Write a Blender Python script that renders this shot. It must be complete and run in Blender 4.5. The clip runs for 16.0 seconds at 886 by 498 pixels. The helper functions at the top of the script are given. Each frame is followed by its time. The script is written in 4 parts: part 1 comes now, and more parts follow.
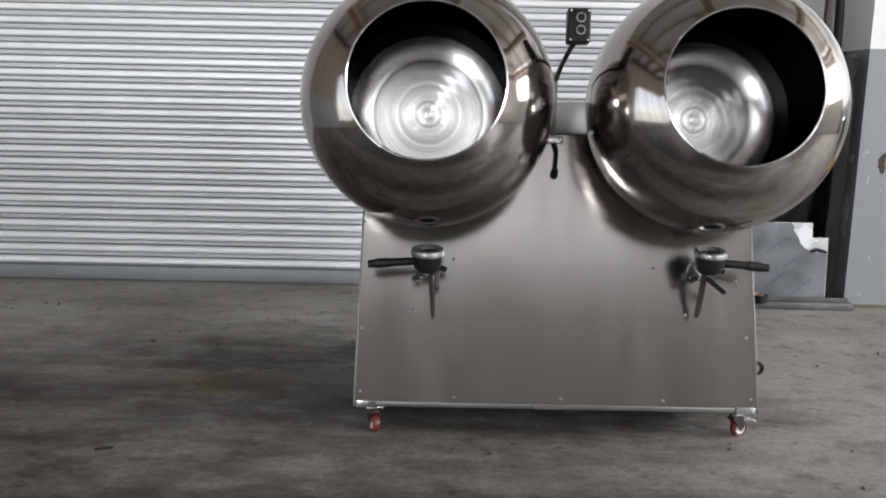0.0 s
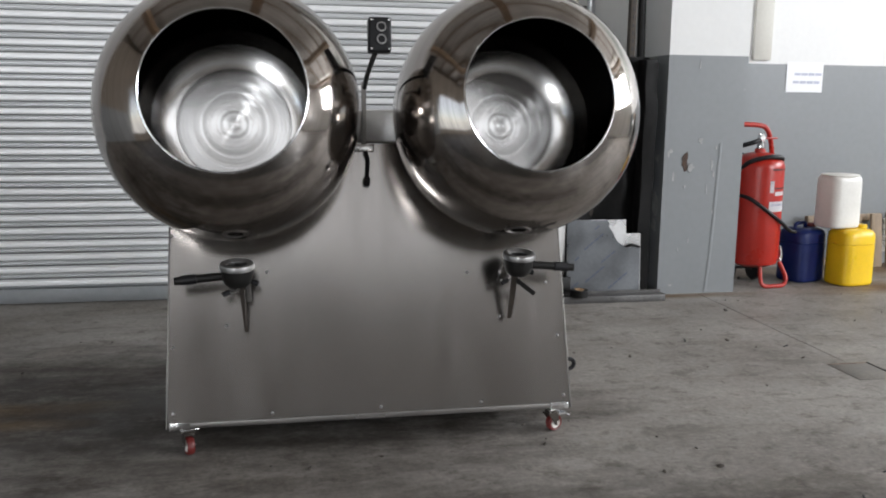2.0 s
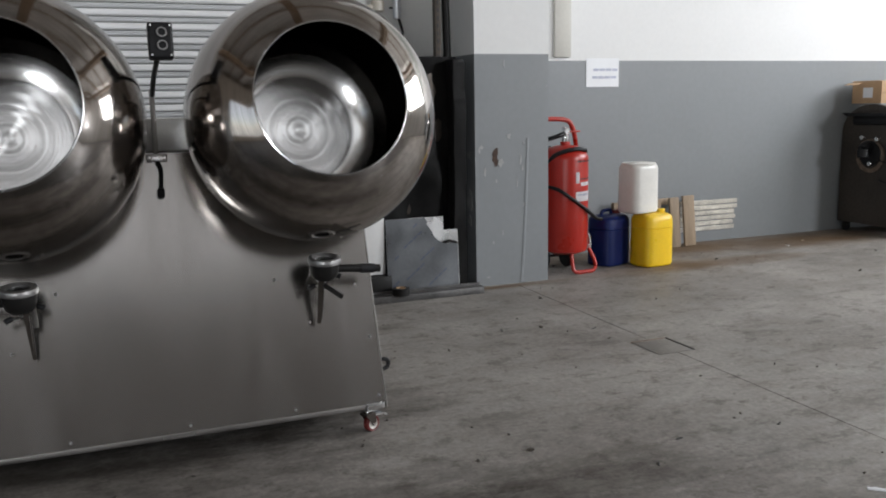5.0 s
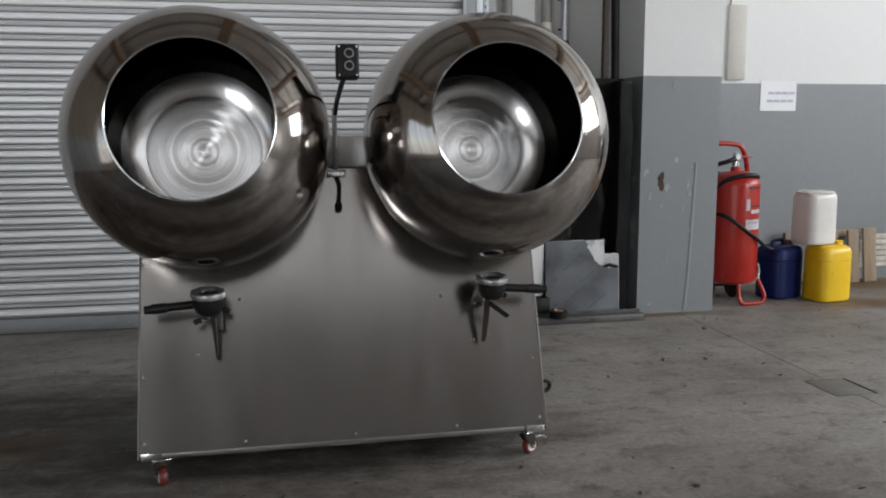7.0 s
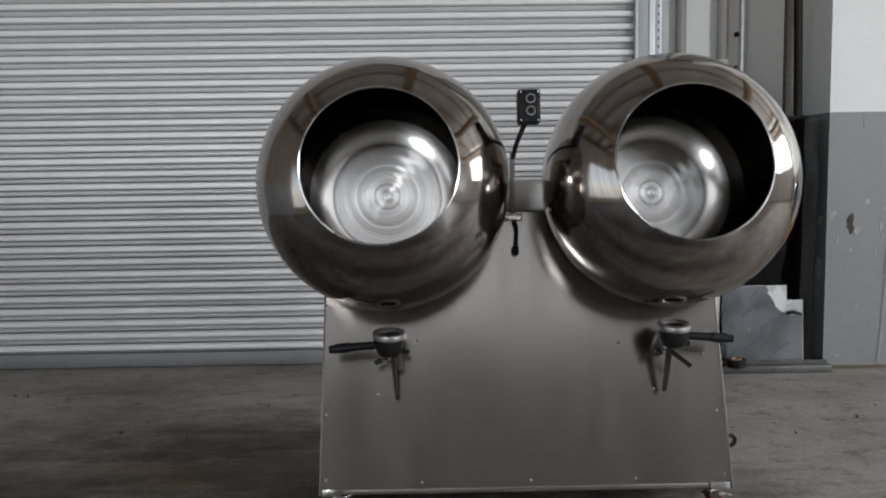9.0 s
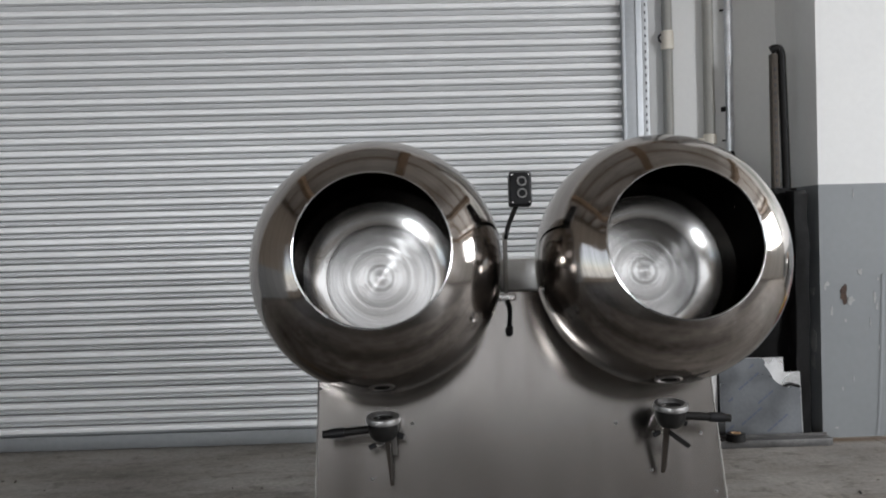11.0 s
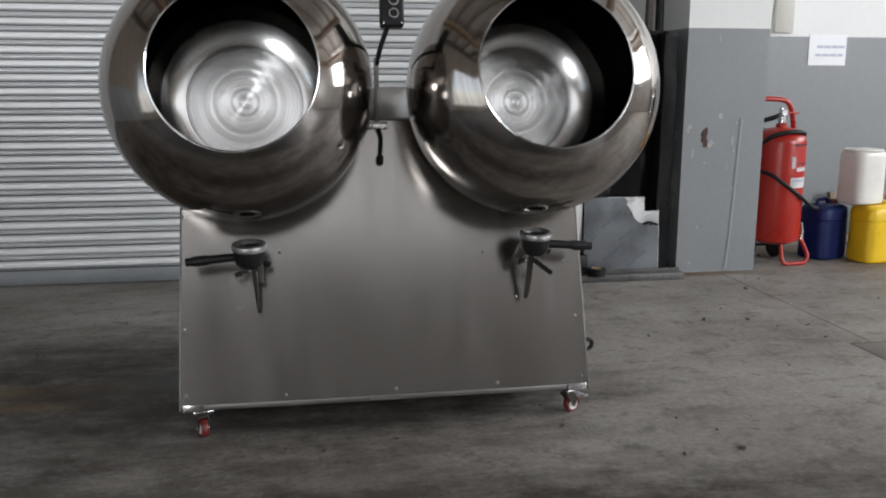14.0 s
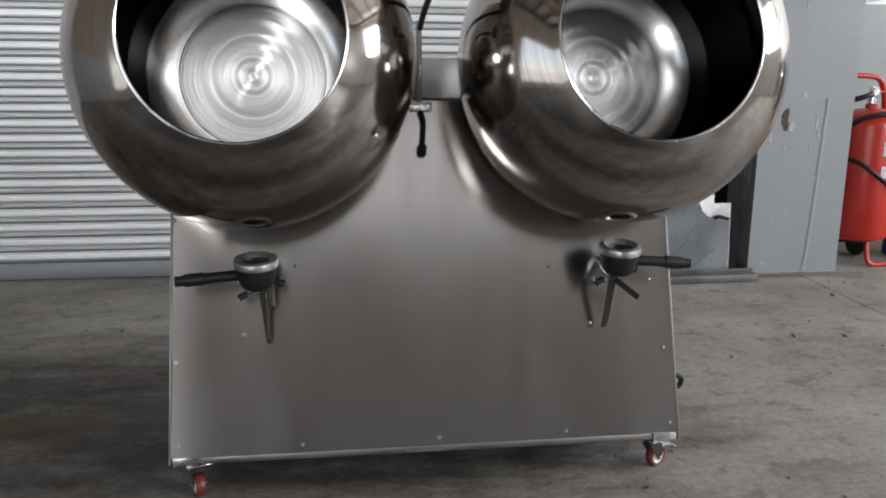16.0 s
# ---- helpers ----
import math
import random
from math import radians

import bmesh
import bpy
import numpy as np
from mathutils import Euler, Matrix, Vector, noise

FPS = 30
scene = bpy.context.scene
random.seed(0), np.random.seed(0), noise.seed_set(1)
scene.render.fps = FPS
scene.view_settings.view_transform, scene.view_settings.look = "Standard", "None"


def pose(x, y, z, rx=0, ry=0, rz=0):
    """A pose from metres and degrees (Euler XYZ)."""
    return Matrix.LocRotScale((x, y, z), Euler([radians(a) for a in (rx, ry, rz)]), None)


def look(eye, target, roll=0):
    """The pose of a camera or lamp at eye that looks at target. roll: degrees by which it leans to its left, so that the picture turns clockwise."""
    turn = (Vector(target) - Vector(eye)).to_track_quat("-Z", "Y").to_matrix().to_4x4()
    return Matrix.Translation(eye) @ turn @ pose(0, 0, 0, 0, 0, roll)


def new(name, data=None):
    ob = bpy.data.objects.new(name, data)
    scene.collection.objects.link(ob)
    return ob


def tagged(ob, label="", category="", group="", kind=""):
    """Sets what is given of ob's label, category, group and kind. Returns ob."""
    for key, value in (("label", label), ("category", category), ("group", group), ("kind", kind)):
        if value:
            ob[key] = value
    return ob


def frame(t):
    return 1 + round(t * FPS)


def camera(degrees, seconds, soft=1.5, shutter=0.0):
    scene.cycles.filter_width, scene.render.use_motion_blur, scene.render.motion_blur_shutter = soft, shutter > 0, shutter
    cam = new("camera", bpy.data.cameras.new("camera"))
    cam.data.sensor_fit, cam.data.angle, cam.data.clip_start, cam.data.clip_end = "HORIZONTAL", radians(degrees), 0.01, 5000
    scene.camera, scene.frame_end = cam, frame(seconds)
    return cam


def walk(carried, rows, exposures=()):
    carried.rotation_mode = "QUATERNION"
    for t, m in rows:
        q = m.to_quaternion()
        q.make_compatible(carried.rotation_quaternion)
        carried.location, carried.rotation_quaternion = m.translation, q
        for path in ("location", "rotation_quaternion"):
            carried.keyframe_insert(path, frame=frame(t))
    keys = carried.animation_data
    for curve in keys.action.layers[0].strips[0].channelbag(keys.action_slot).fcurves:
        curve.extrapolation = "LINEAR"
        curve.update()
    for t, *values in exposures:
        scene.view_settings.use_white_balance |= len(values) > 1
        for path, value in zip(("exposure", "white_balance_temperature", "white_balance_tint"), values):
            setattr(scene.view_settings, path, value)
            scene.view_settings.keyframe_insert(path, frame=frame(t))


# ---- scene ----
cam = camera(55.0, 16.0, soft=1.9)
PATH = [
    (0, (0.333, 0.086, 1.215), (0.343, 2.056, 0.867), 1.2),
    (0.5, (0.336, 0.092, 1.216), (0.358, 2.063, 0.874), 1.1),
    (1, (0.374, 0.097, 1.219), (0.461, 2.066, 0.879), 0.8),
    (1.5, (0.417, 0.101, 1.225), (0.639, 2.059, 0.884), 0.5),
    (2, (0.463, 0.094, 1.239), (0.823, 2.032, 0.902), 0.6),
    (2.5, (0.516, 0.075, 1.244), (1.019, 1.982, 0.915), -0.2),
    (3, (0.565, 0.062, 1.248), (1.201, 1.928, 0.913), -1.2),
    (3.5, (0.586, 0.073, 1.246), (1.33, 1.896, 0.894), -1.3),
    (6, (0.568, 0.06, 1.253), (1.208, 1.929, 0.939), -0.1),
    (6.5, (0.543, 0.073, 1.254), (1.061, 1.981, 0.949), 0.1),
    (7, (0.516, 0.085, 1.248), (0.907, 2.025, 0.961), -0.2),
    (7.5, (0.475, 0.095, 1.25), (0.727, 2.06, 0.976), -1.1),
    (8, (0.459, 0.097, 1.251), (0.64, 2.074, 1.002), -1.1),
    (8.5, (0.44, 0.106, 1.255), (0.475, 2.093, 1.033), -0.7),
    (11, (0.447, 0.11, 1.311), (0.493, 2.109, 1.278), -1.5),
    (11.5, (0.475, 0.102, 1.319), (0.613, 2.098, 1.318), -1.6),
    (12, (0.497, 0.082, 1.325), (0.733, 2.068, 1.333), -0.5),
    (12.5, (0.496, 0.067, 1.303), (0.772, 2.045, 1.212), -0.3),
    (13, (0.475, 0.04, 1.276), (0.776, 1.996, 0.98), 1.2),
    (13.5, (0.454, 0.033, 1.253), (0.793, 1.966, 0.865), 0.2),
    (14, (0.476, 0.149, 1.232), (0.798, 2.084, 0.845), 0.1),
    (14.5, (0.549, 0.358, 1.241), (0.737, 2.315, 0.877), 1.8),
    (15, (0.562, 0.512, 1.237), (0.785, 2.456, 0.826), 1.1),
    (15.5, (0.513, 0.687, 1.234), (0.796, 2.625, 0.825), 0.1),
    (16, (0.481, 0.804, 1.224), (0.75, 2.735, 0.776), 0.5),
]
EXPOSURES = [(0.0, 0.06), (1.5, -0.2), (3.7, -0.38), (6.0, -0.8), (8.5, -0.72), (11.0, -0.44), (11.7, -0.6), (13.0, -0.7), (14.0, -0.5), (15.0, -0.35), (16.0, -0.14)]
walk(cam, [(t, look(eye, target, roll)) for t, eye, target, roll in PATH], EXPOSURES)

# ---- light ----
world = bpy.data.worlds.new("world")
scene.world = world
world.use_nodes = True
wn = world.node_tree
sky = wn.nodes.new("ShaderNodeTexSky")
sky.sky_type, sky.sun_disc = "NISHITA", False
sky.sun_elevation, sky.sun_rotation = radians(40), radians(60)
wn.links.new(sky.outputs[0], wn.nodes["Background"].inputs[0])
wn.nodes["Background"].inputs[1].default_value = 0.12
scene.view_settings.exposure = 0.0


def window_light(name, m, sx, sy, watts, colour=(1, 1, 1), shape="RECTANGLE"):
    """An area lamp: skylight that enters through an opening, and the roof fill."""
    d = bpy.data.lights.new(name, "AREA")
    d.shape, d.size, d.size_y, d.energy, d.color = shape, sx, sy, watts, colour
    ob = new(name, d)
    ob.matrix_world = m
    return ob


# daylight through the openings: two high east windows, west gate, south door
COOL = (0.91, 0.935, 0.975)
window_light("window_light_east", look((10.95, -6.2, 3.75), (0.5, 4.0, 1.0)), 2.2, 2.5, 1300, COOL)
window_light("band_light_east", look((10.95, 2.6, 3.65), (0, 2.6, 2.6)), 5.6, 2.3, 960, COOL)
window_light("gate_light_west", look((-4.95, -2.2, 1.9), (0, -2.2, 1.9)), 6.4, 2.8, 80, COOL)
window_light("door_light_south", look((-3.85, -8.95, 1.25), (-3.85, 0, 1.25)), 1.7, 2.3, 430, COOL)
# added fill lamp under the closed roof, brightens pan discs and panel top
window_light("roof_light", pose(1.5, -5.75, 4.84), 7.4, 4.4, 180, COOL)


# ---- materials ----
def material(name, base=(0.5, 0.5, 0.5), rough=0.5, metal=0.0, spread=0.15, scale=6.0, fine=60.0, bump=0.15, depth=0.002,
             stain=None, stain_at=0.6, stain_scale=1.5, stretch=(1, 1, 1), rough_spread=0.1, random_spread=0.0, island=False, gloss=0.5, brush=None):
    """A worn surface: base colour varied at two scales, optional stains, bump from the fine grain."""
    m = bpy.data.materials.new(name)
    m.use_nodes = True
    n, l = m.node_tree.nodes, m.node_tree.links
    b = n["Principled BSDF"]
    co = n.new("ShaderNodeTexCoord")
    mp = n.new("ShaderNodeMapping")
    mp.inputs["Scale"].default_value = stretch
    l.new(co.outputs["Object"], mp.inputs["Vector"])

    def grain(s, detail):
        t = n.new("ShaderNodeTexNoise")
        t.inputs["Scale"].default_value, t.inputs["Detail"].default_value = s, detail
        l.new(mp.outputs[0], t.inputs["Vector"])
        return t.outputs["Fac"]

    def mapped(fac, a, z, lo=0.3, hi=0.7):
        r = n.new("ShaderNodeMapRange")
        r.inputs["From Min"].default_value, r.inputs["From Max"].default_value = lo, hi
        r.inputs["To Min"].default_value, r.inputs["To Max"].default_value = a, z
        l.new(fac, r.inputs["Value"])
        return r.outputs[0]

    def times(x, y):
        q = n.new("ShaderNodeMath")
        q.operation = "MULTIPLY"
        l.new(x, q.inputs[0])
        l.new(y, q.inputs[1])
        return q.outputs[0]

    large, small = grain(scale, 4), grain(fine, 3)
    value = times(mapped(large, 1 - spread, 1 + spread), mapped(small, 1 - spread * 0.6, 1 + spread * 0.6))
    if random_spread:
        info = n.new("ShaderNodeNewGeometry" if island else "ShaderNodeObjectInfo")
        value = times(value, mapped(info.outputs["Random Per Island" if island else "Random"], 1 - random_spread, 1 + random_spread, 0, 1))
    mix = n.new("ShaderNodeMix")
    mix.data_type, mix.blend_type = "RGBA", "MULTIPLY"
    mix.inputs[0].default_value = 1
    mix.inputs[6].default_value = (*base, 1)
    comb = n.new("ShaderNodeCombineColor")
    for k in range(3):
        l.new(value, comb.inputs[k])
    l.new(comb.outputs[0], mix.inputs[7])
    colour = mix.outputs[2]
    if stain:
        st = grain(stain_scale, 6)
        mask = mapped(st, 0, 1, stain_at, stain_at + 0.12)
        mx = n.new("ShaderNodeMix")
        mx.data_type = "RGBA"
        l.new(mask, mx.inputs[0])
        l.new(colour, mx.inputs[6])
        mx.inputs[7].default_value = (*stain, 1)
        colour = mx.outputs[2]
    l.new(colour, b.inputs["Base Color"])
    l.new(mapped(large, max(0.02, rough - rough_spread), min(1, rough + rough_spread)), b.inputs["Roughness"])
    b.inputs["Metallic"].default_value = metal
    b.inputs["Specular IOR Level"].default_value = gloss
    if brush:
        b.inputs["Anisotropic"].default_value = 0.7
        along = n.new("ShaderNodeCombineXYZ")
        for k in range(3):
            along.inputs[k].default_value = brush[k]
        l.new(along.outputs[0], b.inputs["Tangent"])
    if bump:
        bp = n.new("ShaderNodeBump")
        bp.inputs["Strength"].default_value, bp.inputs["Distance"].default_value = bump, depth
        l.new(small, bp.inputs["Height"])
        l.new(bp.outputs[0], b.inputs["Normal"])
    return m


def turned_steel(name, base, rough, aniso, bump=0.05, rings=240.0, ring_spread=0.1, swirl=0.0):
    """Steel polished on a lathe: the scratches run round the object's own z axis."""
    m = bpy.data.materials.new(name)
    m.use_nodes = True
    n, l = m.node_tree.nodes, m.node_tree.links
    b = n["Principled BSDF"]
    b.inputs["Metallic"].default_value = 1
    b.inputs["Anisotropic"].default_value = aniso
    tan = n.new("ShaderNodeTangent")
    tan.direction_type, tan.axis = "RADIAL", "Z"
    l.new(tan.outputs[0], b.inputs["Tangent"])
    co = n.new("ShaderNodeTexCoord")
    sep = n.new("ShaderNodeSeparateXYZ")
    l.new(co.outputs["Object"], sep.inputs[0])
    vec = n.new("ShaderNodeVectorMath")
    vec.operation = "LENGTH"
    flat = n.new("ShaderNodeCombineXYZ")
    l.new(sep.outputs[0], flat.inputs[0])
    l.new(sep.outputs[1], flat.inputs[1])
    l.new(flat.outputs[0], vec.inputs[0])
    along = n.new("ShaderNodeCombineXYZ")
    l.new(vec.outputs["Value"], along.inputs[0])
    l.new(sep.outputs[2], along.inputs[1])
    rn = n.new("ShaderNodeTexNoise")
    rn.inputs["Scale"].default_value, rn.inputs["Detail"].default_value = rings, 3
    l.new(along.outputs[0], rn.inputs["Vector"])
    # each turned groove runs a little askew
    skew = n.new("ShaderNodeTexNoise")
    skew.inputs["Scale"].default_value, skew.inputs["Detail"].default_value = 75, 3
    l.new(along.outputs[0], skew.inputs["Vector"])
    sk = n.new("ShaderNodeMapRange")
    sk.inputs["From Min"].default_value, sk.inputs["From Max"].default_value = 0.2, 0.8
    sk.inputs["To Min"].default_value, sk.inputs["To Max"].default_value = 0.25 - swirl, 0.25 + swirl
    l.new(skew.outputs["Fac"], sk.inputs["Value"])
    l.new(sk.outputs[0], b.inputs["Anisotropic Rotation"])
    soft = n.new("ShaderNodeTexNoise")
    soft.inputs["Scale"].default_value, soft.inputs["Detail"].default_value = 5, 4
    l.new(co.outputs["Object"], soft.inputs["Vector"])
    mr = n.new("ShaderNodeMapRange")
    mr.interpolation_type = "SMOOTHSTEP"
    mr.inputs["From Min"].default_value, mr.inputs["From Max"].default_value = 0.1, 0.9
    mr.inputs["To Min"].default_value, mr.inputs["To Max"].default_value = rough * 0.75, rough * 1.25
    l.new(soft.outputs["Fac"], mr.inputs["Value"])
    if swirl:
        b.inputs["Roughness"].default_value = rough
    else:
        l.new(mr.outputs[0], b.inputs["Roughness"])
    ramp = n.new("ShaderNodeMapRange")
    ramp.inputs["From Min"].default_value, ramp.inputs["From Max"].default_value = 0.3, 0.7
    ramp.inputs["To Min"].default_value, ramp.inputs["To Max"].default_value = 1 - ring_spread, 1 + ring_spread * 0.8
    l.new(rn.outputs["Fac"], ramp.inputs["Value"])
    mix = n.new("ShaderNodeMix")
    mix.data_type, mix.blend_type = "RGBA", "MULTIPLY"
    mix.inputs[0].default_value, mix.inputs[6].default_value = 1, (*base, 1)
    cc = n.new("ShaderNodeCombineColor")
    for k in range(3):
        l.new(ramp.outputs[0], cc.inputs[k])
    l.new(cc.outputs[0], mix.inputs[7])
    l.new(mix.outputs[2], b.inputs["Base Color"])
    bp = n.new("ShaderNodeBump")
    bp.inputs["Strength"].default_value, bp.inputs["Distance"].default_value = bump, 0.001
    l.new(rn.outputs["Fac"], bp.inputs["Height"])
    l.new(bp.outputs[0], b.inputs["Normal"])
    return m


def concrete_floor(name, tone=1.0):
    """Worn hall floor scaled by tone: clouds, trowel streaks, speckle, oil stains, painted machine shade and brown dirt
    by the wall.
    """
    m = bpy.data.materials.new(name)
    m.use_nodes = True
    n, l = m.node_tree.nodes, m.node_tree.links
    b = n["Principled BSDF"]
    b.inputs["Specular IOR Level"].default_value = 0.22
    co = n.new("ShaderNodeTexCoord").outputs["Object"]

    def grain(s, detail=4, stretch=(1, 1, 1), rough=0.55, shift=0.0):
        mp = n.new("ShaderNodeMapping")
        mp.inputs["Scale"].default_value = stretch
        mp.inputs["Location"].default_value = (shift, shift * 0.7, 0)
        l.new(co, mp.inputs["Vector"])
        t = n.new("ShaderNodeTexNoise")
        t.inputs["Scale"].default_value, t.inputs["Detail"].default_value, t.inputs["Roughness"].default_value = s, detail, rough
        l.new(mp.outputs[0], t.inputs["Vector"])
        return t.outputs["Fac"]

    def mapped(fac, lo, hi, a, z):
        r = n.new("ShaderNodeMapRange")
        for key, v in (("From Min", lo), ("From Max", hi), ("To Min", a), ("To Max", z)):
            r.inputs[key].default_value = v
        l.new(fac, r.inputs["Value"])
        return r.outputs[0]

    def math_node(op, x, y):
        q = n.new("ShaderNodeMath")
        q.operation = op
        for k, v in enumerate((x, y)):
            if isinstance(v, (int, float)):
                q.inputs[k].default_value = v
            else:
                l.new(v, q.inputs[k])
        return q.outputs[0]

    def mixed(mask, low, high):
        x = n.new("ShaderNodeMix")
        x.data_type = "RGBA"
        l.new(mask, x.inputs[0])
        for k, v in ((6, low), (7, high)):
            if isinstance(v, tuple):
                x.inputs[k].default_value = (*v, 1)
            else:
                l.new(v, x.inputs[k])
        return x.outputs[2]

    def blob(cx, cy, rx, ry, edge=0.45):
        """A patch round a spot, frayed by noise."""
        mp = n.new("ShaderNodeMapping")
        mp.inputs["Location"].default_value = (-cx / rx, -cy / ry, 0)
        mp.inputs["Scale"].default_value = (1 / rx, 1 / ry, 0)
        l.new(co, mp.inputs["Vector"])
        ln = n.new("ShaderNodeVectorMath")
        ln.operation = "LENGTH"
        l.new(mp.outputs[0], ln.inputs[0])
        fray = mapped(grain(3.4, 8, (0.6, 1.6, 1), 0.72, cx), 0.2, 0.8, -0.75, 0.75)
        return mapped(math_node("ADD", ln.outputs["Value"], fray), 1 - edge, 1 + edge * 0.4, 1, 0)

    cloud = mapped(grain(1.3, 8, (0.85, 1.1, 1), 0.62), 0.3, 0.7, 0.0, 1.0)
    colour = mixed(cloud, (0.165, 0.150, 0.134), (0.325, 0.305, 0.282))
    streak = mapped(grain(3.0, 8, (0.55, 1.7, 1), 0.68, 3.0), 0.53, 0.70, 0, 0.55)
    colour = mixed(streak, colour, (0.080, 0.067, 0.054))
    scuff = mapped(grain(11.0, 10, (0.8, 1.2, 1), 0.8, 7.0), 0.54, 0.62, 0, 0.5)
    colour = mixed(scuff, colour, (0.315, 0.295, 0.27))
    mottle = mapped(grain(8.0, 10, (0.9, 1.1, 1), 0.8, 5.0), 0.53, 0.60, 0, 0.5)
    colour = mixed(mottle, colour, (0.066, 0.056, 0.046))
    speck = mapped(grain(38, 9, (1, 1, 1), 0.8), 0.32, 0.68, 0.68 * tone, 1.3 * tone)
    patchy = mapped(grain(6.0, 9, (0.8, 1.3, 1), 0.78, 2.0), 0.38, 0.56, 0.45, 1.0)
    # oil stains; those under and left of the machine also paint its shadow
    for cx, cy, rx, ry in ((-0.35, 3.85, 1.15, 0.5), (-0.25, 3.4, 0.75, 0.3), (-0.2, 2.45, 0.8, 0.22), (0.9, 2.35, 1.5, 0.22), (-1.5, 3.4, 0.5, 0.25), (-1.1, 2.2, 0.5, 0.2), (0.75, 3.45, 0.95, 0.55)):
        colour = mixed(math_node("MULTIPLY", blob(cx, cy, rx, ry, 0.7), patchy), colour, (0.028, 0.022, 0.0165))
    # dark patch added out of view to deepen what the pans reflect
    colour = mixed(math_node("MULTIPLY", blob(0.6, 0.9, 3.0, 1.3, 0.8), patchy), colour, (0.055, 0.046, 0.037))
    # broad patch: the floor's dimmer left side put into the colour
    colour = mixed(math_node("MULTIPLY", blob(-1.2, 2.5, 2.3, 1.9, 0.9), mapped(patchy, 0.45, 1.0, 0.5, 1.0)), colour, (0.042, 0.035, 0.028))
    for cx, cy, rx, ry in ((-0.75, 3.62, 0.5, 0.08), (-0.55, 3.45, 0.25, 0.06)):
        colour = mixed(math_node("MULTIPLY", blob(cx, cy, rx, ry, 0.9), 0.5), colour, (0.19, 0.125, 0.062))
    for cx, cy, rx, ry in ((5.3, 5.9, 1.8, 0.32), (4.75, 5.28, 0.9, 0.17), (6.4, 5.75, 0.9, 0.3), (3.0, 5.22, 0.5, 0.06)):
        colour = mixed(math_node("MULTIPLY", blob(cx, cy, rx, ry, 0.8), 0.95), colour, (0.135, 0.088, 0.05))
    pale = mapped(grain(2.0, 6, (1, 1, 1), 0.7, 11.0), 0.64, 0.72, 0, 0.35)
    colour = mixed(pale, colour, (0.24, 0.20, 0.155))
    comb = n.new("ShaderNodeCombineColor")
    for k in range(3):
        l.new(speck, comb.inputs[k])
    mul = n.new("ShaderNodeMix")
    mul.data_type, mul.blend_type = "RGBA", "MULTIPLY"
    mul.inputs[0].default_value = 1
    l.new(colour, mul.inputs[6])
    l.new(comb.outputs[0], mul.inputs[7])
    l.new(mul.outputs[2], b.inputs["Base Color"])
    l.new(mapped(grain(2.3, 5), 0.3, 0.7, 0.42, 0.72), b.inputs["Roughness"])
    bp = n.new("ShaderNodeBump")
    bp.inputs["Strength"].default_value, bp.inputs["Distance"].default_value = 0.10, 0.003
    l.new(grain(30, 6, (1, 1, 1), 0.7), bp.inputs["Height"])
    l.new(bp.outputs[0], b.inputs["Normal"])
    return m


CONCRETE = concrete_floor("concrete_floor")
# darkened copy for the unseen floor bay, deepens pan reflections
UNSEEN_CONCRETE = concrete_floor("oiled_concrete", 0.36)
WHITE_PAINT = material("white_paint", (0.72, 0.72, 0.71), 0.6, spread=0.025, scale=1.2, fine=30, bump=0.15)
GREY_PAINT = material("grey_paint", (0.20, 0.212, 0.22), 0.5, spread=0.045, scale=1.4, fine=24, bump=0.08, rough_spread=0.08)
FRONT_PAINT = material("front_paint", (0.17, 0.155, 0.14), 0.7, spread=0.08, scale=1.0, fine=12)
DULL_PAINT = material("dull_paint", (0.2, 0.172, 0.142), 0.7, spread=0.1, scale=1.0, fine=12)
SHUTTER = material("shutter_steel", (0.87, 0.875, 0.88), 0.40, 0.08, spread=0.06, scale=1.5, fine=40, stretch=(0.15, 1, 1), bump=0.0, random_spread=0.04)
JOINT_SHADE = material("joint_grime", (0.14, 0.14, 0.14), 0.8, spread=0.2, scale=9, fine=60, stretch=(0.2, 1, 1), bump=0.0)
BAR = material("grey_bar", (0.23, 0.24, 0.25), 0.5, 0.2, spread=0.08, scale=2, fine=30, bump=0.05)
DRAIN = material("drain_plate", (0.17, 0.157, 0.14), 0.6, 0.1, spread=0.2, scale=8, fine=60, bump=0.2)
GUIDE = material("guide_steel", (0.42, 0.44, 0.46), 0.45, 0.4, spread=0.08, scale=2, fine=30, bump=0.05)
CEILING = material("roof_sheet", (0.62, 0.60, 0.575), 0.7, spread=0.12, scale=1.0, fine=10)
BEAM = material("roof_timber", (0.22, 0.15, 0.095), 0.65, spread=0.25, scale=1.5, fine=14, stretch=(0.3, 1, 1))
PANEL = material("brushed_steel", (0.345, 0.331, 0.319), 0.19, 1.0, brush=(0, 0.259, 0.966), spread=0.07, stain=(0.285, 0.27, 0.257), stain_at=0.48, stain_scale=3.2, scale=2.6, fine=90, stretch=(1, 1, 0.22), bump=0.008, depth=0.0004, rough_spread=0.05)
TRIM_STEEL = material("frame_steel", (0.37, 0.36, 0.345), 0.34, 1.0, spread=0.05, scale=8, fine=90, bump=0.03)
HOOD_STEEL = material("hood_steel", (0.86, 0.86, 0.85), 0.48, 1.0, brush=(1, 0, 0), spread=0.05, scale=6, fine=90, bump=0.02)
EDGE_FOLD = material("folded_steel", (0.20, 0.19, 0.18), 0.5, 1.0, spread=0.08, scale=8, fine=90, bump=0.03)
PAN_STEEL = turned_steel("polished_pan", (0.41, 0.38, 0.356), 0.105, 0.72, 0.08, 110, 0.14)
